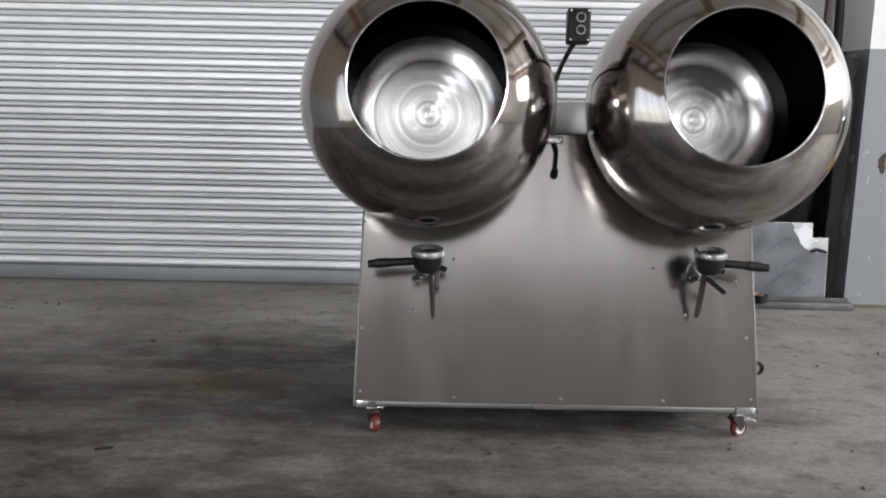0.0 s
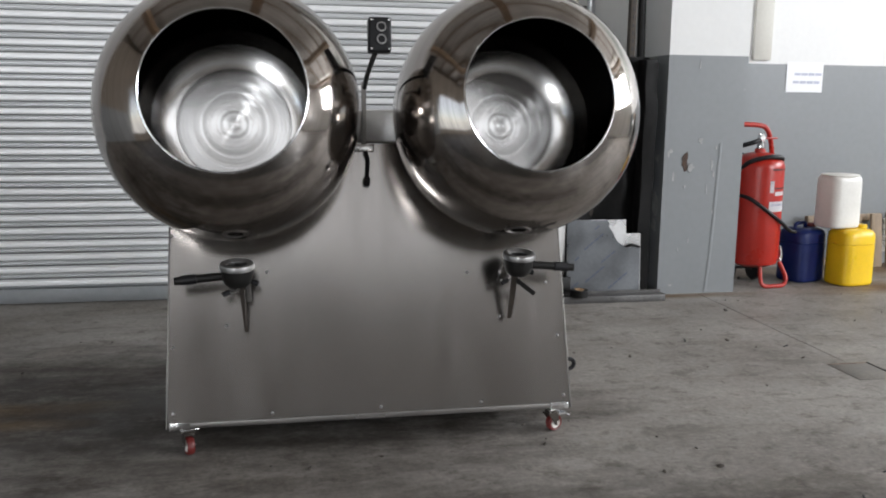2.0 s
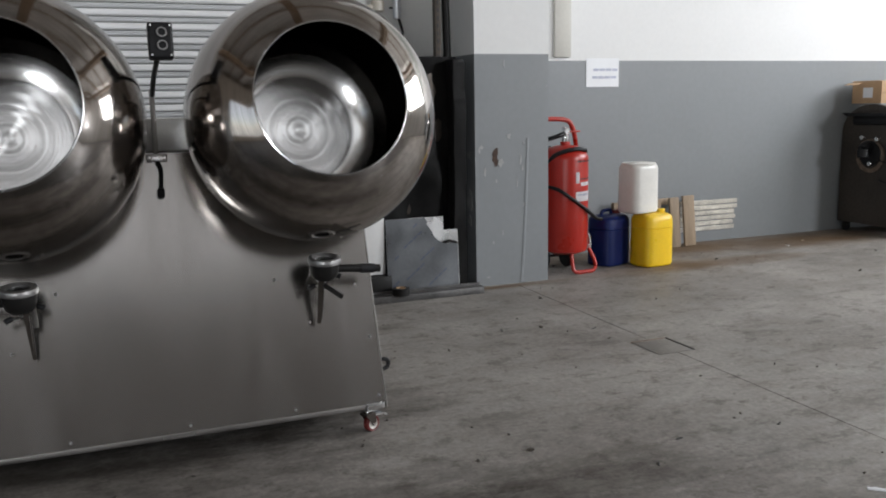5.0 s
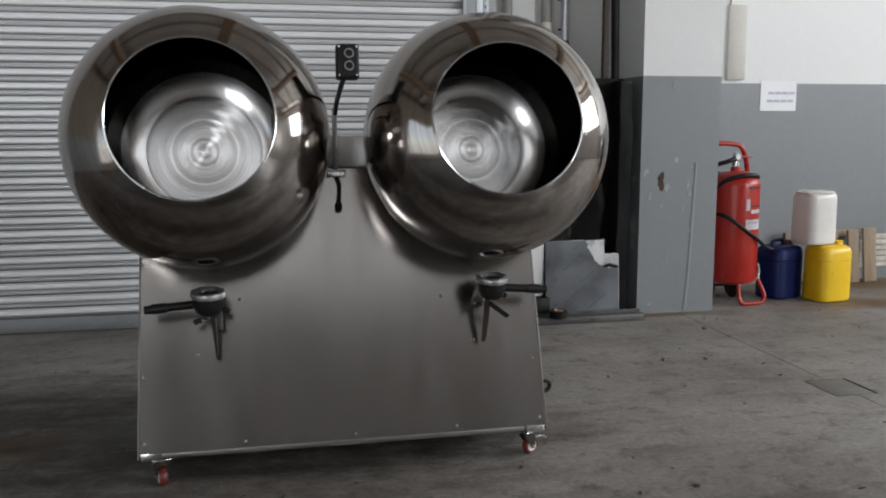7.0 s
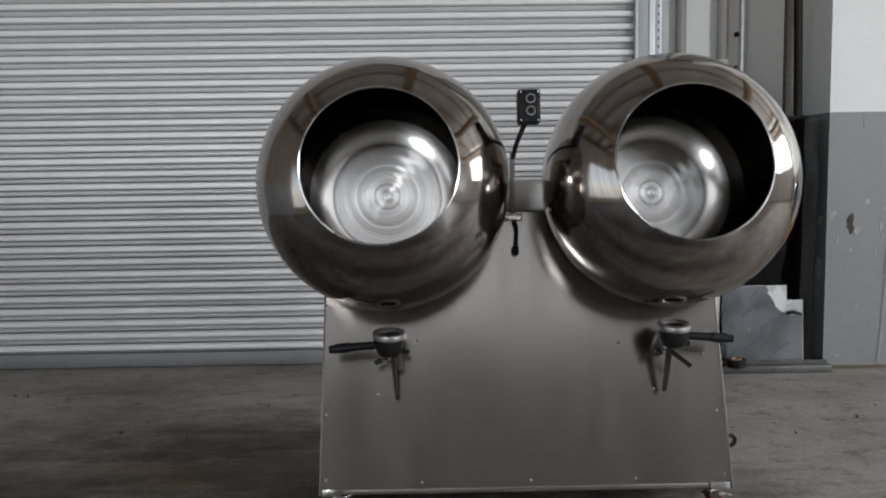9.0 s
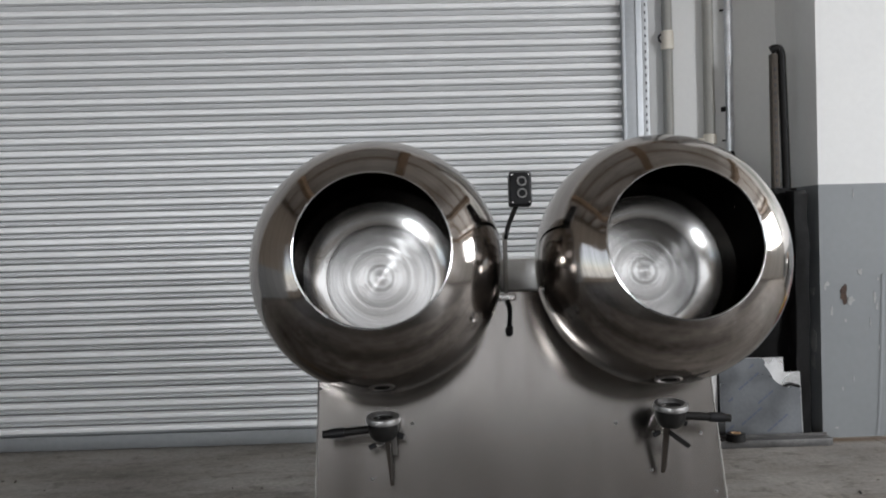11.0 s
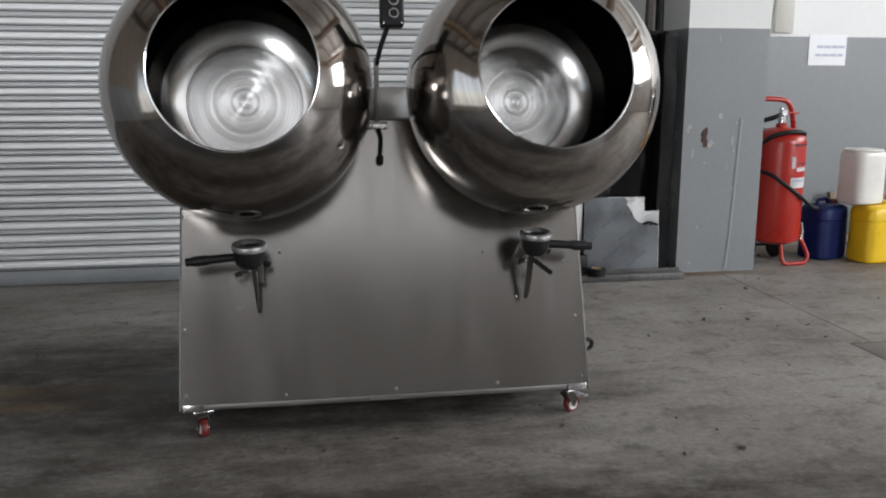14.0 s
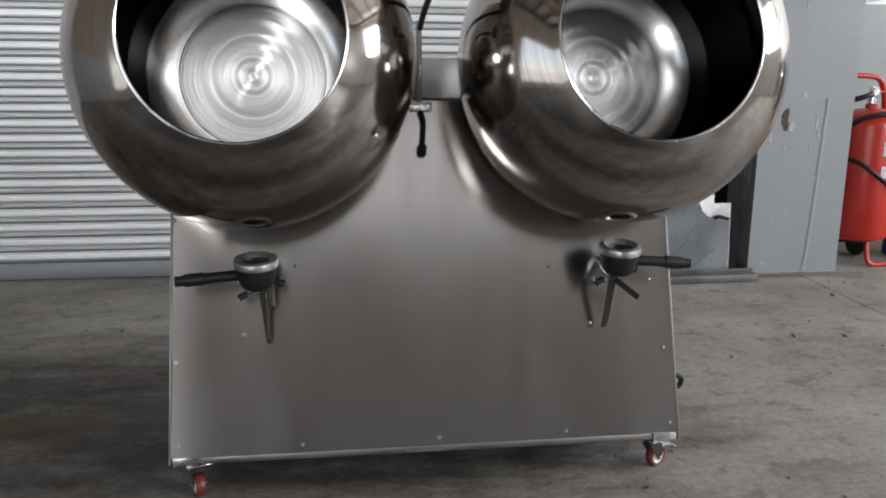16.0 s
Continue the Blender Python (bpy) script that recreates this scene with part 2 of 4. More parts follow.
# inner wall near black, next ring half dark: inside shade put into the colour
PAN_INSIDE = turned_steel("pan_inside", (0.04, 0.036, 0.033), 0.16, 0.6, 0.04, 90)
FADE_STEEL = turned_steel("turned_edge", (0.13, 0.12, 0.11), 0.2, 0.8, 0.08, 90, 0.15)
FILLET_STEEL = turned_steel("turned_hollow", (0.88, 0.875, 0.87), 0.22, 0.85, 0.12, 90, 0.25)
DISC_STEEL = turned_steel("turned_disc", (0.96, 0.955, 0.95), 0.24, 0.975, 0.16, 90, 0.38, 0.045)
BLACK = material("black_plastic", (0.009, 0.009, 0.01), 0.45, gloss=0.25, spread=0.2, scale=10, fine=120, bump=0.1, depth=0.0005)
IRON = material("cast_iron", (0.009, 0.0085, 0.008), 0.5, 0.0, gloss=0.22, spread=0.25, scale=14, fine=160, bump=0.3, depth=0.001)
RUSTY = material("rusty_bar", (0.20, 0.15, 0.115), 0.45, 0.8, spread=0.3, scale=20, fine=120, bump=0.2)
CHROME = material("zinc", (0.72, 0.72, 0.72), 0.22, 1.0, spread=0.1, scale=10, fine=80, bump=0.04)
RING = material("dull_ring", (0.34, 0.335, 0.33), 0.38, 0.9, spread=0.15, scale=12, fine=90, bump=0.08)
RED_WHEEL = material("red_rubber", (0.11, 0.012, 0.01), 0.5, spread=0.2, scale=20, fine=140, bump=0.1, depth=0.0006)
RED = material("red_enamel", (0.35, 0.014, 0.006), 0.34, spread=0.08, scale=5, fine=60, bump=0.03)
PAPER = material("paper", (0.80, 0.81, 0.83), 0.7, spread=0.03, scale=6, fine=90, bump=0.03)
INK = material("blue_ink", (0.46, 0.48, 0.58), 0.7, spread=0.1)
DARK_INK = material("dark_ink", (0.04, 0.04, 0.045), 0.6, spread=0.1)
YELLOW = material("yellow_plastic", (0.76, 0.49, 0.008), 0.36, spread=0.06, scale=6, fine=70, bump=0.05)
BLUE = material("blue_plastic", (0.004, 0.013, 0.085), 0.4, gloss=0.3, spread=0.1, scale=6, fine=70, bump=0.05)
MILK = material("milky_plastic", (0.63, 0.615, 0.575), 0.4, spread=0.06, scale=5, fine=60, bump=0.05)
WOOD = material("old_wood", (0.23, 0.172, 0.115), 0.75, spread=0.22, scale=5, fine=50, stretch=(3, 3, 0.35), bump=0.4, depth=0.002, random_spread=0.18)
BRICK = material("whitewashed_brick", (0.54, 0.51, 0.45), 0.8, spread=0.25, scale=9, fine=60, bump=0.5, depth=0.003, random_spread=0.1)
CARD = material("cardboard", (0.46, 0.30, 0.17), 0.75, spread=0.1, scale=5, fine=60, bump=0.1)
CARD_DARK = material("cardboard_shaded_side", (0.36, 0.23, 0.13), 0.75, spread=0.1, scale=5, fine=60, bump=0.1)
DARK_STEEL = material("grimy_steel", (0.07, 0.06, 0.052), 0.42, 0.7, spread=0.2, scale=3, fine=40, bump=0.1)
BRIGHT_STEEL = material("bright_steel", (0.60, 0.60, 0.60), 0.3, 0.9, spread=0.1, scale=3, fine=50, bump=0.05)
PVC = material("grey_conduit", (0.31, 0.305, 0.28), 0.45, spread=0.06, scale=4, fine=50, bump=0.05)
CREAM = material("cream_plastic", (0.68, 0.63, 0.54), 0.4, spread=0.05, scale=6, fine=60, bump=0.05)
ZINC_STRIP = material("zinc_strip", (0.52, 0.54, 0.56), 0.5, 0.3, spread=0.08, scale=6, fine=60, bump=0.03)
GALV = material("galvanised", (0.72, 0.74, 0.77), 0.36, 0.75, spread=0.14, scale=12, fine=90, bump=0.08)
BROWN_RAIL = material("brown_rail", (0.09, 0.075, 0.062), 0.6, 0.4, spread=0.25, scale=12, fine=90, bump=0.2)
BLACK_FILM = material("black_film", (0.010, 0.0095, 0.0095), 0.5, gloss=0.25, spread=0.35, scale=5, fine=18, bump=0.6, depth=0.006)
FILM_STEEL = material("filmed_steel", (0.14, 0.147, 0.155), 0.34, 0.85, spread=0.1, scale=4, fine=50, bump=0.05)
FILM_INK = material("film_print", (0.07, 0.085, 0.125), 0.5, spread=0.1)
GALV_SILL = material("worn_sill", (0.095, 0.092, 0.09), 0.5, 0.4, spread=0.3, scale=7, fine=60, bump=0.2)
BEIGE_BOX = material("beige_trunking", (0.50, 0.485, 0.44), 0.55, spread=0.05, scale=4, fine=40, bump=0.05)
GLASS_DULL = material("frosted_pane", (0.34, 0.37, 0.345), 0.35, spread=0.06, scale=2, fine=30, bump=0.05)
RUST_HOLE = material("rusty_hole", (0.055, 0.034, 0.025), 0.85, spread=0.35, scale=30, fine=140, bump=0.6, depth=0.004)
CHIP = material("chipped_plaster", (0.32, 0.322, 0.32), 0.8, spread=0.15, scale=20, fine=120, bump=0.5, depth=0.003)
GRIT = material("floor_grit", (0.07, 0.06, 0.05), 0.8, spread=0.3, scale=30, fine=160, random_spread=0.5, island=True)


# ---- builders ----
def mesh(name, bm, mat, smooth=True):
    bmesh.ops.recalc_face_normals(bm, faces=bm.faces)
    if smooth:
        for f in bm.faces:
            f.smooth = True
        for e in bm.edges:
            e.smooth = not (len(e.link_faces) == 2 and e.calc_face_angle(0) > 0.7)
    d = bpy.data.meshes.new(name)
    bm.to_mesh(d)
    bm.free()
    d.materials.append(mat)
    return d


def part(name, bm, mat, parent, label="", at=None, smooth=True):
    ob = new(name, mesh(name, bm, mat, smooth))
    ob.parent = parent
    if at is not None:
        ob.matrix_basis = at
    if label:
        ob["label"] = label
    return ob


def again(ob, parent, at):
    """The same mesh once more, as a piece of its own."""
    o = new(ob.name.split(".")[0], ob.data)
    o.parent = parent
    o.matrix_basis = at
    return o


def thing(name, at, label, category, group="", kind=""):
    ob = new(name)
    ob.matrix_basis = at
    ob.empty_display_size = 0.1
    return tagged(ob, label, category, group, kind)


def solid(name, bm, mat, label, category, at=None, group="", kind=""):
    ob = new(name, mesh(name, bm, mat))
    if at is not None:
        ob.matrix_basis = at
    return tagged(ob, label, category, group, kind)


def box(x0, x1, y0, y1, z0, z1, bevel=0.0, bm=None, segments=2):
    bm = bm or bmesh.new()
    vs = bmesh.ops.create_cube(bm, size=1, matrix=Matrix.Translation(((x0 + x1) / 2, (y0 + y1) / 2, (z0 + z1) / 2)) @ Matrix.Diagonal((x1 - x0, y1 - y0, z1 - z0, 1)))["verts"]
    if bevel:
        es = {e for v in vs for e in v.link_edges}
        bmesh.ops.bevel(bm, geom=list(es), offset=bevel, segments=segments, profile=0.5, affect="EDGES")
    return bm


def lathe(profile, n=48, bm=None, closed=False, m=None):
    """Turns (radius, height) pairs round z."""
    bm = bm or bmesh.new()
    m = m or Matrix()
    rings = []
    for r, h in profile:
        if r < 1e-5:
            rings.append([bm.verts.new(m @ Vector((0, 0, h)))])
        else:
            rings.append([bm.verts.new(m @ Vector((r * math.cos(2 * math.pi * k / n), r * math.sin(2 * math.pi * k / n), h))) for k in range(n)])
    pairs = list(zip(rings, rings[1:])) + ([(rings[-1], rings[0])] if closed else [])
    for a, b in pairs:
        for k in range(n):
            q = [a[k % len(a)], a[(k + 1) % n % len(a)], b[(k + 1) % n % len(b)], b[k % len(b)]]
            u = []
            for v in q:
                if v not in u:
                    u.append(v)
            if len(u) > 2:
                bm.faces.new(u)
    return bm


def cylinder(r, z0, z1, bevel=0.0, n=32, bm=None, m=None):
    b = min(bevel, r * 0.9)
    prof = [(0, z0), (r - b, z0), (r, z0 + b), (r, z1 - b), (r - b, z1), (0, z1)] if b else [(0, z0), (r, z0), (r, z1), (0, z1)]
    return lathe(prof, n, bm, m=m)


def tube(points, r, n=12, bm=None, smooth_steps=6):
    """A round bar along a smoothed line of points, capped."""
    bm = bm or bmesh.new()
    pts = [Vector(p) for p in points]
    line = []
    for k in range(len(pts) - 1):
        p0, p1, p2, p3 = pts[max(k - 1, 0)], pts[k], pts[k + 1], pts[min(k + 2, len(pts) - 1)]
        for s in range(smooth_steps):
            t = s / smooth_steps
            line.append(0.5 * ((2 * p1) + (p2 - p0) * t + (2 * p0 - 5 * p1 + 4 * p2 - p3) * t * t + (3 * p1 - p0 - 3 * p2 + p3) * t ** 3))
    line.append(pts[-1])
    ref = Vector((0.31, 0.2, 0.93)).normalized()
    rings = []
    for k, p in enumerate(line):
        d = (line[min(k + 1, len(line) - 1)] - line[max(k - 1, 0)]).normalized()
        u = d.cross(ref)
        if u.length < 0.05:
            u = d.cross(Vector((1, 0, 0)))
        u.normalize()
        v = d.cross(u)
        rings.append([bm.verts.new(p + r * (math.cos(2 * math.pi * j / n) * u + math.sin(2 * math.pi * j / n) * v)) for j in range(n)])
    for a, b in zip(rings, rings[1:]):
        for j in range(n):
            bm.faces.new((a[j], a[(j + 1) % n], b[(j + 1) % n], b[j]))
    bm.faces.new(rings[0])
    bm.faces.new(rings[-1])
    return bm


def slab(points, thick, bm=None, m=None):
    """A plate: an outline of (x, z) points, thick along y."""
    bm = bm or bmesh.new()
    m = m or Matrix()
    a = [bm.verts.new(m @ Vector((x, 0, z))) for x, z in points]
    b = [bm.verts.new(m @ Vector((x, thick, z))) for x, z in points]
    bm.faces.new(a)
    bm.faces.new(b[::-1])
    for k in range(len(a)):
        j = (k + 1) % len(a)
        bm.faces.new((a[k], b[k], b[j], a[j]))
    return bm


def extruded(section, x0, x1, bm=None):
    """A closed (y, z) section drawn out along x."""
    bm = bm or bmesh.new()
    a = [bm.verts.new((x0, y, z)) for y, z in section]
    b = [bm.verts.new((x1, y, z)) for y, z in section]
    bm.faces.new(a)
    bm.faces.new(b[::-1])
    for k in range(len(a)):
        j = (k + 1) % len(a)
        bm.faces.new((a[k], b[k], b[j], a[j]))
    return bm


# ---- setting ----
DADO = 1.56
SHUT_Y, WALL_Y, PIL_Y = 5.57, 6.125, 5.285
SHUT_R, PIL_L, PIL_R = 1.752, 2.88, 3.43
WEST, EAST, SOUTH, ROOF = -5.0, 11.0, -9.0, 5.4
SHUT_TOP = 4.2
JOINT, BAY = 3.165, 1.5

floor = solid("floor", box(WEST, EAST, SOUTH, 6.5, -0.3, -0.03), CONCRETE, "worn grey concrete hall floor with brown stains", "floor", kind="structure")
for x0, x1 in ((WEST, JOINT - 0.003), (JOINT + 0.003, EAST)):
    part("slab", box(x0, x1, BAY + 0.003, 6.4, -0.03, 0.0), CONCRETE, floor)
    # unseen bay, made darker to deepen reflections and cut bounced light
    part("slab", box(x0, x1, SOUTH, BAY - 0.003, -0.03, 0.0), UNSEEN_CONCRETE, floor, "concrete bay out of view, darkened for the pan reflections")


def painted_wall(name, x0, x1, y0, y1, top, label, low=0.0, paint=None):
    """White wall with a grey dado, painted up to DADO."""
    w = solid(name, box(x0, x1, y0, y1, DADO, top), paint or WHITE_PAINT, label, "wall", kind="structure")
    if low < DADO:
        part("dado", box(x0, x1, y0, y1, low, DADO), GREY_PAINT, w, "grey painted lower wall")
    return w


REVEAL_Y = 5.87
painted_wall("wall_north_reveal", SHUT_R + 0.17, PIL_L, REVEAL_Y, REVEAL_Y + 0.3, ROOF, "white wall strip with grey dado beside the shutter")
solid("wall_north_lintel", box(WEST, SHUT_R + 0.17, SHUT_Y, SHUT_Y + 0.3, SHUT_TOP, ROOF), WHITE_PAINT, "white wall over the roller shutter", "wall", kind="structure")
painted_wall("wall_pillar", PIL_L, PIL_R, PIL_Y, 6.5, ROOF, "concrete pillar painted white over a chipped grey dado")
WIN_Z0, WIN_Z1 = 2.89, 4.3
wn_wall = painted_wall("wall_north", PIL_R, EAST, WALL_Y, WALL_Y + 0.3, WIN_Z0 - 0.05, "white plastered wall with grey painted dado")
part("upper_wall", box(PIL_R, EAST, WALL_Y, WALL_Y + 0.3, WIN_Z1, ROOF), WHITE_PAINT, wn_wall)
def gated_wall(name, side, g0, g1, z0, z1, label, upper, lower):
    """An end wall of the hall with one wide opening from g0 to g1 along y and z0 to z1 in height."""
    x0, x1 = (side - 0.2, side) if side < 0 else (side, side + 0.2)
    w = painted_wall(name, x0, x1, g1, 6.5, ROOF, label, paint=upper)
    if side < 0:
        part("wall_part", box(x0, x1, SOUTH, g0, 0, ROOF), upper, w)
    part("lintel", box(x0, x1, g0, g1, z1, ROOF), upper, w)
    part("sill_wall", box(x0, x1, g0, g1, 0, z0), lower, w)
    return w


gated_wall("wall_west", WEST, -5.42, 1.02, 0.48, 3.32, "dull side wall with grey dado and a wide opening", DULL_PAINT, DULL_PAINT)
we = gated_wall("wall_east", EAST, -0.22, 5.42, 2.45, 4.85, "white end wall with wide high windows", WHITE_PAINT, WHITE_PAINT)
for y0, y1, z0, z1 in ((SOUTH, -0.22, 0, 2.3), (SOUTH, -7.5, 2.3, ROOF), (-4.9, -0.22, 2.3, ROOF), (-7.5, -4.9, 5.2, ROOF)):
    part("wall_part", box(EAST, EAST + 0.2, y0, y1, z0, z1), WHITE_PAINT, we)
ws = painted_wall("wall_south", -2.98, EAST, SOUTH - 0.2, SOUTH, ROOF, "dull front wall with an open door", paint=FRONT_PAINT)
part("wall_part", box(WEST, -4.72, SOUTH - 0.2, SOUTH, 0, ROOF), FRONT_PAINT, ws)
part("lintel", box(-4.72, -2.98, SOUTH - 0.2, SOUTH, 2.42, ROOF), FRONT_PAINT, ws)
bm = box(WEST, EAST, SOUTH, 6.5, ROOF, ROOF + 0.2)
sheet_faces = len(bm.faces)
for k in range(9):
    box(WEST, EAST, SOUTH + 0.9 + 1.7 * k, SOUTH + 1.08 + 1.7 * k, ROOF - 0.28, ROOF + 0.01, bm=bm)
for k in range(4):
    box(WEST + 2.0 + 4 * k, WEST + 2.3 + 4 * k, SOUTH, 6.5, ROOF - 0.55, ROOF - 0.281, bm=bm)
for f in list(bm.faces)[sheet_faces:]:
    f.material_index = 1
roof = solid("ceiling", bm, CEILING, "pale hall roof lining over rows of brown beams", "ceiling", kind="structure")
roof.data.materials.append(BEAM)

# ---- roller shutter ----
PITCH, SLAT0 = 0.0802, 0.066
shutter = thing("roller_shutter", pose(0, SHUT_Y, 0), "closed pale grey steel roller shutter of curved slats", "shutter", kind="structure")


def slat_section():
    """One slat, from below: hinge groove, narrow rib, thin groove, wide belly that faces the room."""
    sec = [(0.050, 0.0), (0.050, 0.005), (0.034, 0.0062), (0.013, 0.0168), (0.014, 0.0175), (0.044, 0.0182), (0.044, 0.0228),
           (0.030, 0.0238), (0.012, 0.0332), (0.014, 0.0342), (0.050, 0.035), (0.050, 0.0405)]
    for k in range(13):
        u = 2 * k / 12 - 1
        sec.append((0.004 - 0.014 * (1 - abs(u) ** 6.0), 0.041 + 0.0385 * (u + 1) / 2))
    sec += [(0.050, PITCH), (0.056, PITCH), (0.056, 0.0)]
    return sec


part("bottom_bar", box(WEST + 0.02, SHUT_R - 0.01, -0.020, 0.03, 0.004, 0.092, 0.004), BAR, shutter, "grey bottom bar")
first = part("slat", extruded(slat_section(), WEST + 0.02, SHUT_R - 0.006), SHUTTER, shutter, at=pose(0, 0, SLAT0))
# dark strips added in the hinge gaps to paint their shade
joint = part("joint", box(WEST + 0.02, SHUT_R - 0.006, 0.030, 0.0495, -0.0005, 0.0048, bm=box(WEST + 0.02, SHUT_R - 0.006, 0.030, 0.0495, 0.0352, 0.0402)), JOINT_SHADE, shutter, "dark strips standing for the shade in the hinge gaps", at=pose(0, 0, SLAT0))
for k in range(1, int((SHUT_TOP - 0.086) / PITCH)):
    again(first, shutter, pose(0, 0, SLAT0 + k * PITCH))
    again(joint, shutter, pose(0, 0, SLAT0 + k * PITCH))

guide = thing("shutter_guide", pose(SHUT_R, SHUT_Y, 0), "grey steel guide channel beside the roller shutter", "guide rail", kind="structure")
part("channel", box(-0.004, 0.014, -0.045, 0.06, 0, SHUT_TOP, 0.002), GUIDE, guide)
part("face_plate", box(0.018, 0.128, -0.03, 0.06, 0, SHUT_TOP, 0.003), GUIDE, guide)
part("ridge", box(0.085, 0.095, -0.036, -0.0305, 0, SHUT_TOP, 0.001), GUIDE, guide)
part("perforated_strip", box(0.130, 0.168, -0.026, 0.06, 0, SHUT_TOP, 0.002), ZINC_STRIP, guide, "zinc strip with a row of dark slots")
slot = part("slot", box(0.144, 0.153, -0.029, -0.0265, -0.010, 0.010, 0.001), DARK_INK, guide, at=pose(0, 0, 0.3))
for k in range(1, 78):
    again(slot, guide, pose(0, 0, 0.3 + 0.05 * k))

# ---- pipes on the wall strip ----
WY, WIDER = REVEAL_Y, Matrix.Diagonal((1.055, 1.055, 1.055, 1))
p1 = thing("conduit", pose(2.126, WY - 0.037, -0.072) @ WIDER, "grey plastic conduit with a cream coupling", "pipe", "conduits on the wall")
part("pipe", cylinder(0.0325, 1.2, 5.14), PVC, p1)
part("coupling", cylinder(0.041, 2.455, 2.575, 0.004), CREAM, p1, "cream plastic coupling")
part("clip", tube([(-0.03, 0.0, 2.50), (-0.052, -0.01, 2.515), (-0.056, -0.01, 2.54), (-0.03, 0.0, 2.56)], 0.006, 8), BLACK, p1)
p2 = thing("conduit", pose(2.402, WY - 0.039, -0.072) @ WIDER, "grey plastic conduit ending in a cream fitting", "pipe", "conduits on the wall")
part("pipe", cylinder(0.0345, 1.90, 5.14), PVC, p2)
part("fitting", cylinder(0.043, 1.845, 1.912, 0.006), CREAM, p2, "cream end fitting")
part("elbow", box(-0.075, 0.0, -0.02, 0.028, 1.855, 1.885, 0.008), CREAM, p2)
p3 = thing("steel_pipe", pose(2.539, WY - 0.043, -0.072) @ WIDER, "shiny galvanised steel pipe clamped to the wall", "pipe", "conduits on the wall")
part("pipe", cylinder(0.025, 1.80, 5.14), GALV, p3)
for z in (1.87, 2.70, 3.6):
    c = part("clamp", cylinder(0.031, z - 0.008, z + 0.008, 0.002), GALV, p3)
    part("screw", box(-0.05, -0.026, -0.008, 0.012, z - 0.006, z + 0.004, 0.002), IRON, p3)
part("hook", box(-0.047, -0.024, -0.01, 0.03, 2.055, 2.085, 0.004), IRON, p3)
part("cable", tube([(0.0, 0, 1.83), (0.015, -0.01, 1.78), (0.035, -0.012, 1.70), (0.045, -0.01, 1.55)], 0.009), BLACK, p3, "black cable")

# ---- dark rail and stacked sheets in the corner ----
rail = thing("slotted_rail", pose(2.677, 5.44, 0), "tall dark slotted steel rail wrapped in black film", "rail")
part("strip", box(-0.005, 0.035, 0.0, 0.05, 0.05, 2.40, 0.003), BROWN_RAIL, rail, "brown slotted strip")
sl = part("slot", box(0.008, 0.020, -0.003, -0.0005, -0.012, 0.012, 0.001), DARK_INK, rail, at=pose(0, 0, 1.3))
for k in range(1, 21):
    again(sl, rail, pose(0, 0, 1.3 + 0.05 * k))
part("wrap", tube([(0.0, 0.03, 2.425), (0.03, 0.02, 2.435), (0.060, 0.02, 2.41), (0.068, 0.02, 2.25), (0.082, 0.02, 1.6), (0.088, 0.02, 0.9), (0.09, 0.02, 0.05)], 0.026, 10), BLACK_FILM, rail, "black plastic wrapping")

sill = solid("metal_sill", box(2.02, 2.85, 5.09, 5.17, 0.0, 0.045, 0.004), GALV_SILL, "worn grey metal channel lying on the floor", "metal channel")
part("flange", box(2.02, 2.85, 5.172, 5.178, 0.0, 0.06), GALV_SILL, sill)


def crumpled(w, h, n, depth, seed):
    """A hanging sheet of film with folds."""
    bm = bmesh.new()
    rows = []
    for j in range(n * 2 + 1):
        row = []
        for i in range(n + 1):
            x, z = w * i / n, h * j / (2 * n)
            d = depth * noise.noise(Vector((x * 7 + seed, z * 3, seed))) + depth * 0.5 * noise.noise(Vector((x * 19, z * 9, seed)))
            edge = 0.02 * noise.noise(Vector((seed, z * 6, 3))) if i in (0, n) else 0
            row.append(bm.verts.new((x + edge, d, z)))
        rows.append(row)
    for a, b in zip(rows, rows[1:]):
        for i in range(n):
            bm.faces.new((a[i], a[i + 1], b[i + 1], b[i]))
    bmesh.ops.solidify(bm, geom=bm.faces[:], thickness=0.004)
    return bm


solid("black_film_sheet", crumpled(0.62, 1.50, 14, 0.03, 4.2), BLACK_FILM, "black crumpled plastic film hung over stored sheets", "plastic film", at=pose(2.19, 5.40, 0.05, -1))
dark_board = solid("dark_board", box(2.16, 2.70, 5.43, 5.45, 0.0, 1.50, 0.003), DARK_STEEL, "dark board leaning at the wall", "board")
corner = thing("corner_profile", pose(2.735, 5.30, 0), "black wrapped profile standing beside the pillar", "profile")
part("core", box(0.004, 0.082, 0.012, 0.135, 0.0, 1.53, 0.004), BLACK_FILM, corner)
part("wrapping", crumpled(0.084, 1.49, 5, 0.012, 8.3), BLACK_FILM, corner, "crumpled black plastic wrapping", at=pose(0.0, 0.0, 0.02))

sheets = thing("steel_sheet", pose(2.22, 5.20, 0.0, -4), "steel sheet with torn protective film, blue print on it", "steel sheet")
part("plate", slab([(0, 0), (0.50, 0), (0.50, 0.425), (0.40, 0.425), (0.40, 0.515), (0, 0.515)], 0.003), BRIGHT_STEEL, sheets, "bare steel sheet")
torn = [(0.0, 0.0), (0.495, 0.0), (0.495, 0.335), (0.46, 0.345), (0.43, 0.33), (0.40, 0.335), (0.355, 0.36), (0.33, 0.385), (0.315, 0.42), (0.295, 0.45), (0.28, 0.47), (0.285, 0.49), (0.265, 0.513), (0.0, 0.513)]
